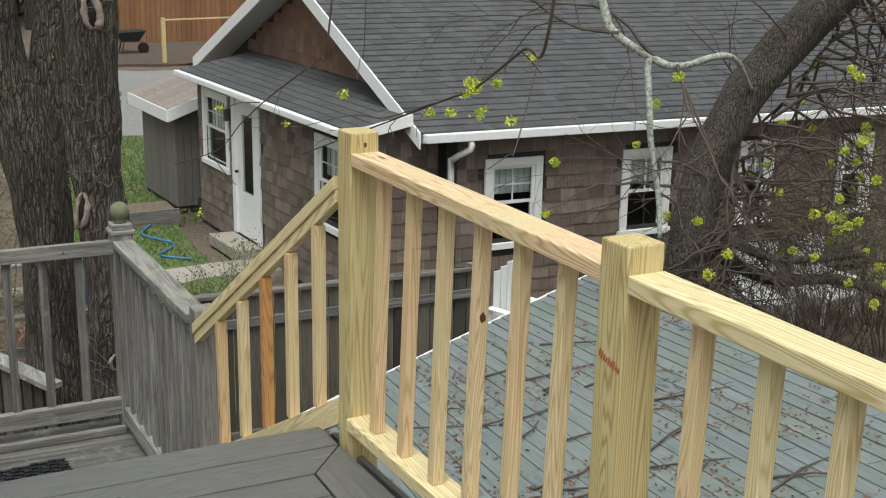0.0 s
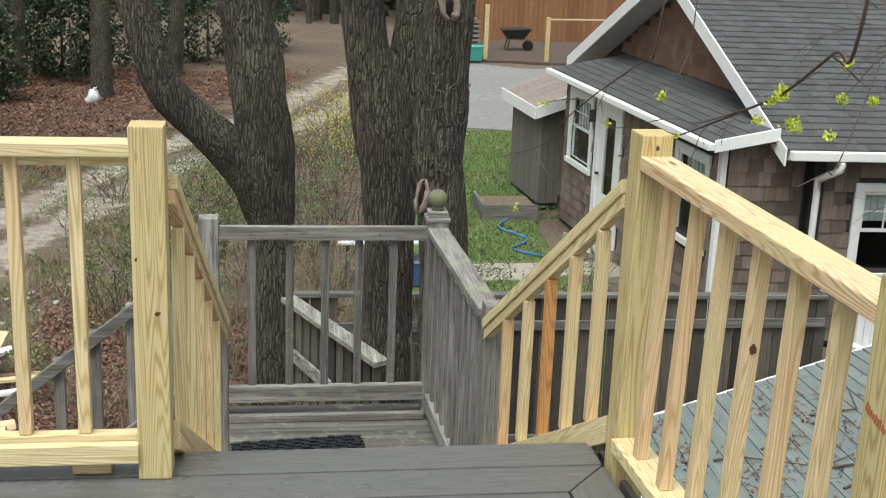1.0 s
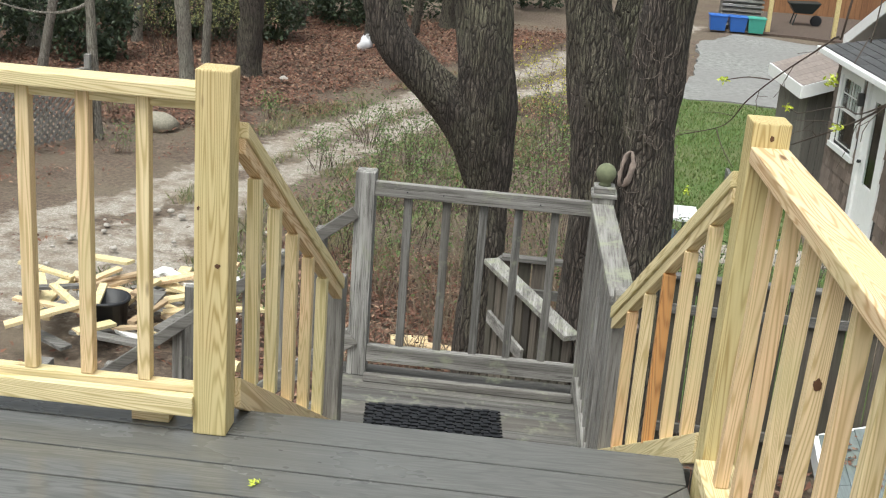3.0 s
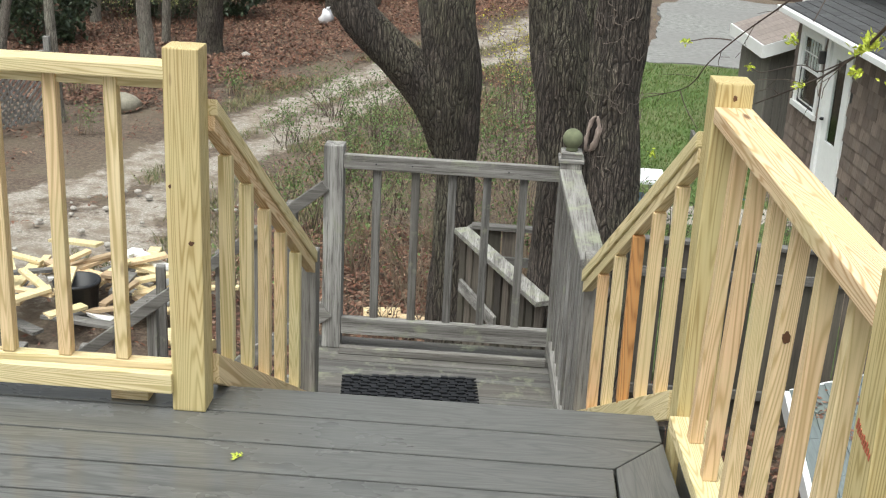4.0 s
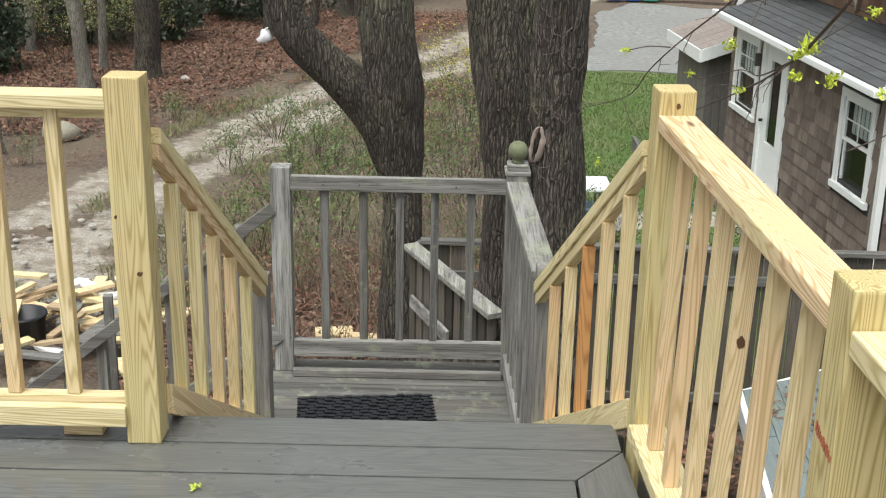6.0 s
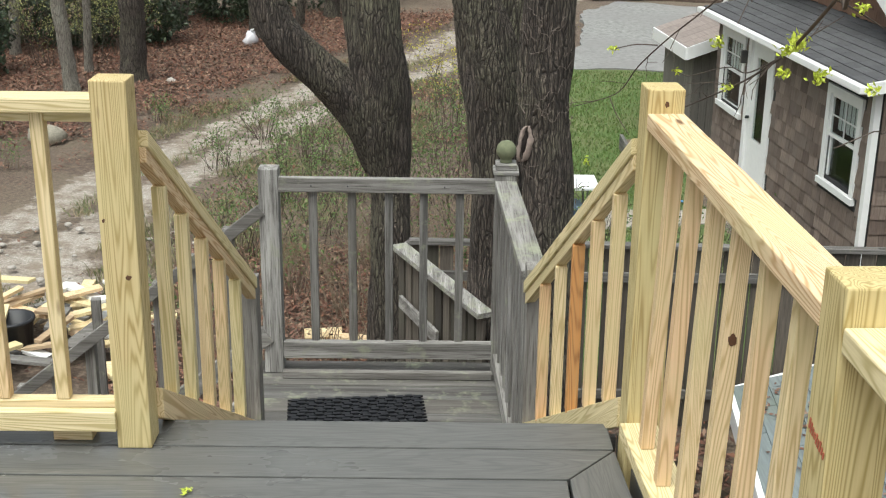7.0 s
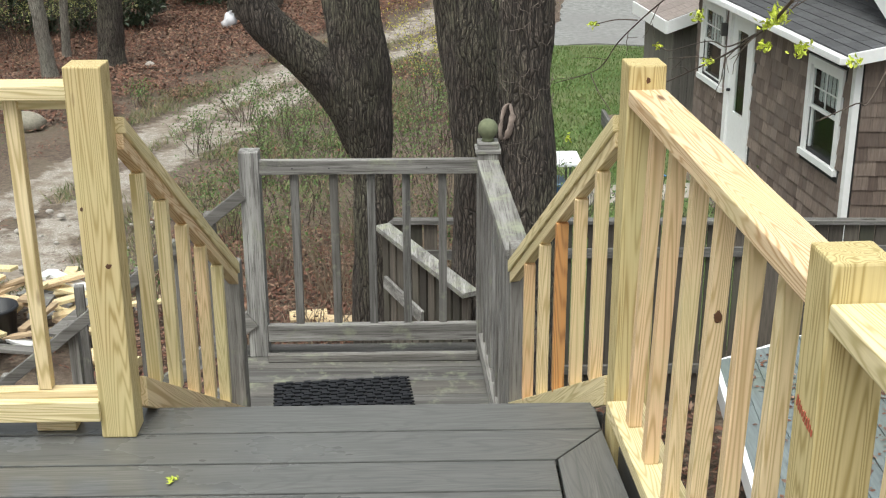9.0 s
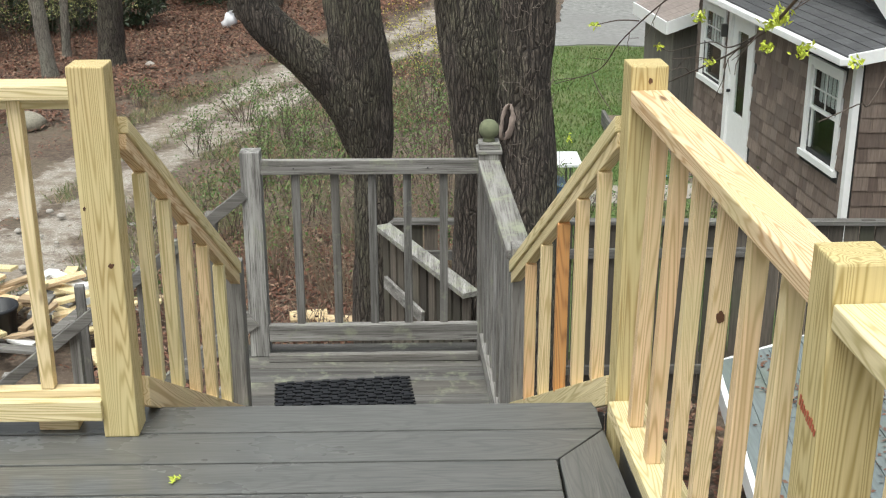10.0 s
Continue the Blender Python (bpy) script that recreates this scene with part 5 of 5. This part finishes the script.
# ---- shrubs and undergrowth ----
def shrub(at0, height, width, n, leaf, rng, label, leaves=8, mat=TWIG):
    s = thing("shrub", at0, label, "shrub", "undergrowth")
    bm = bmesh.new()
    tips = []
    for _ in range(int(n * 1.9)):
        g, r = rng.uniform(0, 6.28), rng.uniform(0, 0.3) * width
        p = Vector((at0[0] + r * math.cos(g), at0[1] + r * math.sin(g), GROUND - 0.03))
        d = Vector((math.cos(g) * 0.5 * rng.random(), math.sin(g) * 0.5 * rng.random(), 1)).normalized()
        pts, rad = [p.copy()], [rng.uniform(0.005, 0.010)]
        for k in range(6):
            d = (d + Vector((rng.gauss(0, 0.17), rng.gauss(0, 0.17), rng.gauss(0, 0.05)))).normalized()
            p = p + d * height / 6 * rng.uniform(0.7, 1.2)
            pts.append(p.copy())
            rad.append(rad[-1] * 0.8)
            if k > 1:
                tips.append(p.copy())
                e = p + Vector((rng.gauss(0, 0.14), rng.gauss(0, 0.14), rng.uniform(0.02, 0.22))) * height * 0.6
                tube([p, (p + e) / 2 + Vector((0, 0, 0.02)), e], [rad[-1] * 0.7, 0.004, 0.002], 4, bm)
                tips.append(e)
        tube(pts, rad, 5, bm)
    part("stem_growth", bm, mat if leaves > 4 else TWIG_PALE, s)["kind"] = "stuff"
    if leaves:
        vs, fs = leaf_cloud(rng.sample(tips, int(len(tips) * 0.6)), 0.022, int(leaves * 1.1), 0.09, rng)
        raw("leaves", vs, fs, leaf, s)
    return s


rs = random.Random(31)
GREENISH = "sparse twiggy shrub with small new green leaves"
BARE = "bare twiggy undergrowth of thin brown stems"
for x, y, h, w, n, lv in ((-1.7, 12.6, 1.2, 1.4, 12, 9), (-0.9, 13.4, 1.3, 1.5, 14, 9), (-1.6, 15.2, 1.2, 1.6, 14, 8), (-0.5, 15.4, 1.5, 1.6, 14, 8), (-1.0, 11.2, 1.1, 1.3, 16, 3), (-0.2, 10.6, 1.2, 1.4, 22, 1), (0.0, 12.3, 1.3, 1.4, 20, 2),
                          (-1.3, 17.6, 1.3, 1.6, 13, 8), (-0.4, 18.2, 1.4, 1.6, 13, 8), (0.6, 9.4, 1.2, 1.3, 20, 0), (1.0, 10.3, 1.5, 1.4, 22, 1), (1.2, 11.6, 1.6, 1.4, 20, 2), (0.3, 13.8, 1.6, 1.4, 13, 7), (1.3, 13.6, 1.7, 1.4, 13, 6), (1.0, 15.6, 1.8, 1.5, 13, 8), (1.6, 17.6, 1.8, 1.5, 13, 8), (-2.0, 10.0, 0.8, 1.0, 9, 4),
                          (-2.8, 17.2, 0.7, 1.2, 8, 7), (-2.4, 19.2, 0.9, 1.2, 9, 8), (-4.6, 20.6, 0.5, 0.8, 6, 6), (-7.4, 19.6, 0.6, 1.0, 7, 3), (-6.4, 17.0, 0.5, 0.9, 6, 3)):
    shrub((x, y, GROUND), h, w, n, SHRUB_LEAF, rs, GREENISH if lv > 4 else BARE, lv)
for x, y in ((1.2, 20.0), (1.9, 21.5), (2.2, 23.2), (1.2, 22.4), (2.6, 25.5)):
    shrub((x, y, GROUND), 1.6, 1.7, 10, YELLOW_LEAF, rs, "forsythia shrub with fading yellow flowers", 8)
for x, y in ((-0.9, 8.6), (-0.2, 9.2), (-1.5, 9.0), (0.9, 8.9)):
    shrub((x, y, GROUND), 0.9, 1.0, 10, LITTER, rs, BARE, 1)
for x, y in ((3.0, 12.6), (3.7, 11.6), (4.6, 12.4)):
    shrub((x, y, GROUND), 1.1, 0.9, 9, SHRUB_LEAF, rs, "slender garden shrub coming into leaf", 5)

for x, y, h in ((10.3, 8.5, 1.9), (11.4, 8.3, 2.3), (12.6, 8.6, 2.2), (13.6, 8.4, 2.4), (11.9, 7.4, 1.8)):
    shrub((x, y, GROUND), h, 1.8, 26, SHRUB_LEAF, rs, "tangled dark brush beside the low outbuilding", 5)

# woodland beyond the track
for x, y, r, mat, lean in ((-7.05, 17.75, 0.085, BARK_PALE, -0.02), (-6.0, 24.3, 0.27, BARK, 0.02), (-7.0, 23.0, 0.15, BARK_PALE, -0.04), (-7.25, 25.2, 0.09, BARK_PALE, 0.02), (-9.6, 27.2, 0.12, BARK_PALE, 0.03), (-4.0, 30.2, 0.26, BARK, 0.0), (-6.4, 31.5, 0.2, BARK, 0.02), (-8.4, 30.0, 0.15, BARK, -0.02), (-2.4, 34.0, 0.22, BARK, 0.03), (-11.5, 25.5, 0.2, BARK_PALE, 0.04), (-3.2, 32.5, 0.12, BARK, 0.05), (-10.3, 23.0, 0.10, BARK_PALE, 0.1)):
    tree("woodland_tree", "straight bare woodland tree trunk among fallen leaves", (x, y, GROUND), [("trunk", [(x, y, GROUND - 0.1), (x + lean, y, GROUND + 0.5), (x + lean * 6, y, GROUND + 3), (x + lean * 14, y + 0.1, GROUND + 7)], [r * 1.35, r * 1.05, r * 0.95, r * 0.7])], mat, 14)
limb, rad = spline([(-7.07, 17.75, -1.45), (-7.3, 17.7, -1.62), (-7.75, 17.65, -1.75), (-8.3, 17.6, -1.72), (-9.0, 17.5, -1.55)], [0.035, 0.03, 0.025, 0.018, 0.01], 0.1)
tagged(part("bare_limb", tube(limb, rad, 8, None, 0.3, 4.0), BARK_PALE, None, "", True), "pale crooked bare limb reaching from a thin tree", "branch")
LIGHT_LEAF = leafy("young_leaves", [(0.26, 0.28, 0.09), (0.34, 0.33, 0.13), (0.20, 0.24, 0.07)])
for x, y in ((-7.7, 26.6), (-7.0, 27.5), (-8.4, 26.2)):
    shrub((x, y, GROUND), 1.9, 1.6, 12, LIGHT_LEAF, rs, "young shrub with light yellow-green leaves", 10)
for x, y, h in ((-8.3, 28.6, 2.6), (-10.0, 28.6, 3.0), (-6.9, 29.4, 2.4), (-12.2, 24.0, 3.0), (-5.2, 33.0, 2.8), (-9.9, 24.6, 2.3), (-11.6, 26.5, 3.0), (-9.0, 30.5, 3.0), (-5.6, 34.0, 3.2), (-7.4, 34.5, 3.4), (-3.6, 36.0, 3.4), (-1.6, 38.0, 3.2), (-11.8, 31.5, 3.6), (-14, 28, 4.0), (-13, 23.5, 2.8), (0.2, 41, 3)):
    e = thing("evergreen_shrub", (x, y, GROUND), "dense dark evergreen shrub at the edge of the wood", "shrub", "evergreens")
    part("stem", tube([(x, y, GROUND), (x, y, GROUND + h * 0.6)], [0.06, 0.03], 6), TWIG, e)
    cs = []
    for _ in range(110):
        g, u = rs.uniform(0, 6.28), rs.random()
        rr3 = (0.45 + 0.75 * math.sin(3.0 * u + 0.2)) * (0.6 + 0.5 * rs.random())
        cs.append((x + rr3 * math.cos(g) * h * 0.35, y + rr3 * math.sin(g) * h * 0.35, GROUND + 0.1 + u * h))
    vs, fs = leaf_cloud(cs, 0.075, 26, 0.16, rs)
    raw("foliage", vs, fs, EVERGREEN, e)
# far woods close the view
vs, fs = [], []
for i in range(420):
    x = rs.uniform(-45, 45)
    y = rs.uniform(50, 62)
    r = rs.uniform(0.1, 0.28)
    k = len(vs)
    for z in (GROUND - 0.2, 9):
        vs += [(x - r, y, z), (x, y - r, z), (x + r, y, z), (x, y + r, z)]
    fs += [(k, k + 1, k + 5, k + 4), (k + 1, k + 2, k + 6, k + 5), (k + 2, k + 3, k + 7, k + 6), (k + 3, k, k + 4, k + 7)]
tagged(raw("far_trunks", vs, fs, BARK), "distant bare trunks of the wood", "wood", kind="stuff")
cs = [(rs.uniform(-45, 45), rs.uniform(54, 66), GROUND + rs.uniform(0, 9)) for _ in range(1500)]
vs, fs = leaf_cloud(cs, 0.35, 14, 0.9, rs)
tagged(raw("far_foliage", vs, fs, EVERGREEN), "distant dark green foliage of the wood", "wood", kind="stuff")

# ---- yard things ----
bag = turned([(0.02, 0.0), (0.17, 0.02), (0.21, 0.14), (0.17, 0.28), (0.08, 0.37), (0.03, 0.42), (0.06, 0.47)], 0, 0, 18)
for v in bag.verts:
    v.co = Vector((v.co.x * 0.8 + v.co.z * 0.25, v.co.y, v.co.z * 0.95))
    v.co += noise.noise_vector(v.co * 7) * 0.10
    v.co += Vector((-4.15, 29.2, GROUND))
tagged(part("plastic_bag", bag, plain("white_plastic", (0.72, 0.72, 0.74), 0.35), smooth=True), "knotted white plastic bag lying on the leaves", "bag")


def stone(at0, r, rng, material, label):
    bm = bmesh.new()
    bmesh.ops.create_icosphere(bm, subdivisions=2, radius=r)
    for v in bm.verts:
        v.co += noise.noise_vector(v.co * (1.6 / r) + Vector(at0)) * r * 0.35
        v.co.z *= 0.6
        v.co += Vector(at0)
    tagged(part("stone", bm, material, smooth=True), label, "stone", "stones")


STONE = speckled("pale_stone", [(0.3, (0.28, 0.26, 0.23)), (0.65, (0.45, 0.42, 0.38))], 30)
stone((-5.15, 24.2, GROUND + 0.04), 0.12, rs, STONE, "pale rounded stone among the leaves")
stone((-6.3, 18.85, GROUND + 0.08), 0.34, rs, speckled("mossy_boulder", [(0.3, (0.19, 0.175, 0.135)), (0.65, (0.34, 0.315, 0.25))], 20), "low pale boulder beside the track")
for i in range(70):
    x, y = rs.uniform(-5.5, -2.4), rs.uniform(9.4, 14)
    stone((x, y, GROUND + 0.02), rs.uniform(0.02, 0.06), rs, STONE, "small pale stone on the sandy track")

# heap of lumber offcuts
CUT = tinted("raw_split_wood", (0.42, 0.30, 0.18), (0.62, 0.47, 0.30), 0.8, "x", 40)
for i in range(64):
    c = Vector((rs.uniform(-4.7, -2.7), rs.uniform(8.4, 10.6), GROUND + 0.04 + 0.05 * (i % 8)))
    g, L = rs.uniform(0, 3.14), rs.uniform(0.25, 0.85)
    v = Vector((math.cos(g), math.sin(g), rs.uniform(-0.12, 0.25))) * L
    bm = beam(c + Vector((0, 0, 0.06)), c + v + Vector((0, 0, 0.06)), rs.choice((0.089, 0.14)), 0.038, 0.003)
    m = rs.choice((PINE["x"], PINE["y"], PINE["x"], GREY["x"], DARKGREY["x"], DARKGREY["x"], CUT, CUT, WHITE))
    tagged(part("lumber_offcut", bm, m), {PINE["x"]: "pale pine board offcut in a heap", PINE["y"]: "pale pine board offcut in a heap", GREY["x"]: "grey weathered board offcut in a heap", DARKGREY["x"]: "dark weathered board offcut in a heap", WHITE: "white painted board offcut in a heap", CUT: "tan split wood offcut in a heap"}[m], "board", "offcut heap")
bin_ = thing("black_tub", (-3.75, 9.3, GROUND), "black plastic tub standing in the offcuts", "tub")
part("tub", turned([(0.20, GROUND), (0.24, GROUND + 0.42), (0.26, GROUND + 0.42), (0.26, GROUND + 0.45), (0.225, GROUND + 0.45), (0.19, GROUND + 0.03)], -3.75, 9.3, 20), RUBBER, bin_, "", True)
for x, y in ((-2.75, 8.7), (-2.62, 8.75), (-2.5, 8.65), (-0.3, 9.6), (0.15, 9.5), (-0.62, 9.7)):
    g = rs.uniform(-0.4, 0.4)
    d = Vector((math.cos(g), math.sin(g), 0)) * rs.uniform(0.35, 0.5)
    bm = tube([Vector((x, y, GROUND + 0.1)), Vector((x, y, GROUND + 0.1)) + d], [0.085, 0.08], 9)
    tagged(part("firewood_log", bm, PINE["x"]), "split pale firewood log on the leaves", "log", "firewood")
stake = thing("grey_stake", (-2.3, 7.6, GROUND), "upright weathered grey stake in the ground", "stake")
post(stake, -2.3, 7.6, GROUND - 0.1, -2.55, 0.085, 8, DARKGREY, "stake")

# lattice fence section
lat = thing("lattice_fence", (-7.9, 16.2, GROUND), "weathered grey lattice fence section with a post", "fence")
a, b = Vector((-8.9, 14.6, GROUND)), Vector((-7.15, 17.6, GROUND))
u = (b - a).normalized()
Lw, Hh = (b - a).length, 1.15
for k in range(-8, 27):
    for sgn, off in ((1, 0.0), (-1, 0.012)):
        s0, s1 = k * 0.13, k * 0.13 + sgn * Hh
        z0, z1 = 0.05, Hh + 0.05
        lo, hi = min(s0, s1), max(s0, s1)
        if lo < 0 or hi > Lw:
            t0, t1 = 0.0, 1.0
            if s1 != s0:
                ta, tb = (0 - s0) / (s1 - s0), (Lw - s0) / (s1 - s0)
                t0, t1 = max(0, min(ta, tb)), min(1, max(ta, tb))
            if t1 - t0 < 0.08:
                continue
        else:
            t0, t1 = 0.0, 1.0
        side_v = Vector((-u.y, u.x, 0)) * off
        P = a + u * (s0 + (s1 - s0) * t0) + Vector((0, 0, z0 + (z1 - z0) * t0)) + side_v
        Q = a + u * (s0 + (s1 - s0) * t1) + Vector((0, 0, z0 + (z1 - z0) * t1)) + side_v
        part("slat", beam(P, Q, 0.042, 0.008, 0, None, Vector((-u.y, u.x, 0))), GREY["z"], lat)
part("top_rail", beam(a + Vector((0, 0, Hh + 0.12)), b + Vector((0, 0, Hh + 0.12)), 0.09, 0.05, 0.003), GREY["y"], lat)
post(lat, b.x, b.y, GROUND, GROUND + Hh + 0.35, 0.1, 0, GREY)
post(lat, a.x, a.y, GROUND, GROUND + Hh + 0.35, 0.1, 0, GREY)

# white folding table with a storage box below
tb = thing("folding_table", (2.2, 13.9, GROUND), "white plastic folding table standing behind the oak", "table")
part("tabletop", box(1.34, 3.12, 13.55, 14.25, GROUND + 0.70, GROUND + 0.745, 0.012), plain("white_moulded_plastic", (0.78, 0.79, 0.8), 0.4), tb)
for x in (1.5, 2.96):
    for y in (13.65, 14.15):
        part("leg", box(x - 0.014, x + 0.014, y - 0.014, y + 0.014, GROUND + 0.015, GROUND + 0.699), plain("grey_metal", (0.3, 0.3, 0.31), 0.4, 0.7), tb)
sb = thing("storage_box", (2.6, 13.9, GROUND), "blue plastic storage box under the white table", "box")
part("tub", box(2.25, 2.9, 13.68, 14.1, GROUND + 0.035, GROUND + 0.38, 0.02), plain("blue_plastic", (0.05, 0.11, 0.22), 0.4), sb)
part("lid", box(2.23, 2.92, 13.66, 14.12, GROUND + 0.381, GROUND + 0.42, 0.01), plain("pale_blue_lid", (0.2, 0.3, 0.42), 0.4), sb)

# far side of the driveway: cedar fence, posts, bins, barrow
cf = thing("cedar_fence", (12, 45.5, GROUND), "tall orange-brown vertical cedar board fence", "fence")
x = 7.4
while x < 22:
    part("board", box(x, x + 0.19, 45.5 - 0.02 * (int(x * 10) % 2), 45.54, GROUND, GROUND + 2.6 + rs.uniform(-0.02, 0.02), 0.003), CEDAR_FENCE, cf)
    x += 0.2
patch("mulch_bed", [(7.6, 39.3), (10.3, 38.7), (14, 39.5), (20, 39), (20, 45.4), (7.6, 45.4)], GROUND + 0.026, speckled("dark_mulch", [(0.3, (0.05, 0.035, 0.028)), (0.6, (0.11, 0.08, 0.062))], 18), "dark brown bare soil beside the driveway", "soil")
fr = thing("post_and_wire_fence", (10.2, 39.6, GROUND), "short yellow-brown wooden post fence", "fence")
for x, y, h in ((7.9, 39.6, 1.9), (10.0, 39.2, 1.55), (13.6, 40.2, 1.5)):
    post(fr, x, y, GROUND, GROUND + h, 0.14, 0, PINE)
part("rail", beam((10.0, 39.2, GROUND + 1.5), (13.6, 40.2, GROUND + 1.45), 0.04, 0.05), PINE["x"], fr)
for x, col, nm in ((6.15, (0.03, 0.12, 0.42), "blue"), (6.8, (0.03, 0.12, 0.42), "blue"), (7.4, (0.06, 0.32, 0.25), "teal green")):
    b = thing("recycling_bin", (x, 39.0, GROUND), nm + " plastic recycling box beside the driveway", "bin", "recycling boxes")
    bm = bmesh.new()
    hexa(bm, [(x - 0.24, 38.8, GROUND + 0.03), (x + 0.24, 38.8, GROUND + 0.03), (x + 0.24, 39.2, GROUND + 0.03), (x - 0.24, 39.2, GROUND + 0.03), (x - 0.29, 38.75, GROUND + 0.5), (x + 0.29, 38.75, GROUND + 0.5), (x + 0.29, 39.25, GROUND + 0.5), (x - 0.29, 39.25, GROUND + 0.5)], 0.02)
    part("tub", bm, plain(nm.replace(" ", "_") + "_plastic", col, 0.4), b)
    part("rim", box(x - 0.31, x + 0.31, 38.73, 39.27, GROUND + 0.5, GROUND + 0.54, 0.01), plain(nm.replace(" ", "_") + "_rim", tuple(c * 1.2 for c in col), 0.4), b)
pal = thing("pallet_stack", (7.0, 40.2, GROUND), "stack of grey wooden pallets", "pallets")
for i in range(8):
    part("slat", box(6.3, 7.7, 39.7, 39.8, GROUND + 0.12 + i * 0.16, GROUND + 0.20 + i * 0.16, 0.004), GREY["x"], pal)
part("body", box(6.35, 7.65, 39.81, 40.7, GROUND, GROUND + 1.35), DARKGREY["x"], pal)
wb = thing("wheelbarrow", (9.5, 42.2, GROUND), "dark metal wheelbarrow on the bare soil", "wheelbarrow")
BMET = plain("dark_green_metal", (0.03, 0.04, 0.04), 0.45, 0.3)
bm = bmesh.new()
hexa(bm, [(9.15, 41.95, GROUND + 0.45), (9.75, 41.95, GROUND + 0.45), (9.75, 42.4, GROUND + 0.45), (9.15, 42.4, GROUND + 0.45), (8.9, 41.8, GROUND + 0.8), (10.0, 41.8, GROUND + 0.85), (10.0, 42.6, GROUND + 0.85), (8.9, 42.6, GROUND + 0.8)], 0.03)
part("tray", bm, BMET, wb)
for y in (41.95, 42.45):
    part("leg", beam((9.2, y, GROUND + 0.44), (9.1, y, GROUND + 0.01), 0.04, 0.04, 0, None, (0, 1, 0)), BMET, wb)
part("wheel", (lambda b: (bmesh.ops.rotate(b, verts=b.verts, cent=(0, 0, 0), matrix=Matrix.Rotation(radians(90), 3, "X")), bmesh.ops.translate(b, verts=b.verts, vec=(9.95, 42.2, GROUND + 0.2)), b)[2])(turned([(0.15, -0.05), (0.2, -0.04), (0.2, 0.04), (0.15, 0.05)], 0, 0, 16)), RUBBER, wb, "", True)

# white chairs and scraps beside the house front
for x, y, t in ((7.6, 9.6, 20), (11.2, 9.3, -15), (12.2, 9.2, 10)):
    ch = thing("garden_chair", (x, y, GROUND), "white wooden slatted garden chair by the house wall", "chair", "garden chairs")
    M = Matrix.Translation((x, y, 0)) @ Matrix.Rotation(radians(t), 4, "Z")
    for i in range(5):
        bm = box(-0.30 + i * 0.125, -0.30 + i * 0.125 + 0.11, 0.28, 0.30, GROUND + 0.35, GROUND + 1.15 - 0.04 * abs(i - 2), 0.003)
        bm.transform(M)
        part("back_slat", bm, WHITE, ch)
    bm = box(-0.32, 0.32, -0.3, 0.28, GROUND + 0.33, GROUND + 0.36, 0.004)
    bm.transform(M)
    part("seat", bm, WHITE, ch)
    for sx in (-0.33, 0.33):
        bm = box(sx - 0.06, sx + 0.06, -0.32, 0.34, GROUND + 0.57, GROUND + 0.595, 0.004)
        bm.transform(M)
        part("armrest", bm, WHITE, ch)
        for sy in (-0.28, 0.3):
            bm = box(sx - 0.02, sx + 0.02, sy - 0.03, sy + 0.03, GROUND, GROUND + 0.57, 0.003)
            bm.transform(M)
            part("leg", bm, WHITE, ch)

# hose and bed by the shed
bm = tube(*spline([(4.6, 17.6, GROUND + 0.05), (4.3, 16.9, GROUND + 0.06), (4.65, 16.2, GROUND + 0.05), (4.3, 15.6, GROUND + 0.05), (4.7, 15.2, GROUND + 0.05)], [0.018] * 5, 0.1), 8)
tagged(part("garden_hose", bm, plain("blue_hose", (0.05, 0.22, 0.5), 0.4), smooth=True), "blue garden hose lying on the grass", "hose")
bed = thing("planter_box", (4.6, 17.6, GROUND), "low dark timber planter edge by the shed", "planter")
part("board", box(4.1, 5.1, 17.5, 17.56, GROUND, GROUND + 0.3, 0.005), DARKGREY["x"], bed)
part("board", box(4.1, 4.16, 17.57, 18.6, GROUND, GROUND + 0.3, 0.005), DARKGREY["y"], bed)
part("soil", box(4.17, 5.1, 17.57, 18.6, GROUND, GROUND + 0.2), SOIL, bed)
# fallen leaf cluster on the deck
vs, fs = leaf_cloud([(0.235, -0.235, 0.009)], 0.008, 12, 0.008, rs, 1.0)
tagged(raw("fallen_flower", vs, fs, BUD), "small yellow-green fallen maple flower on the deck", "leaf")
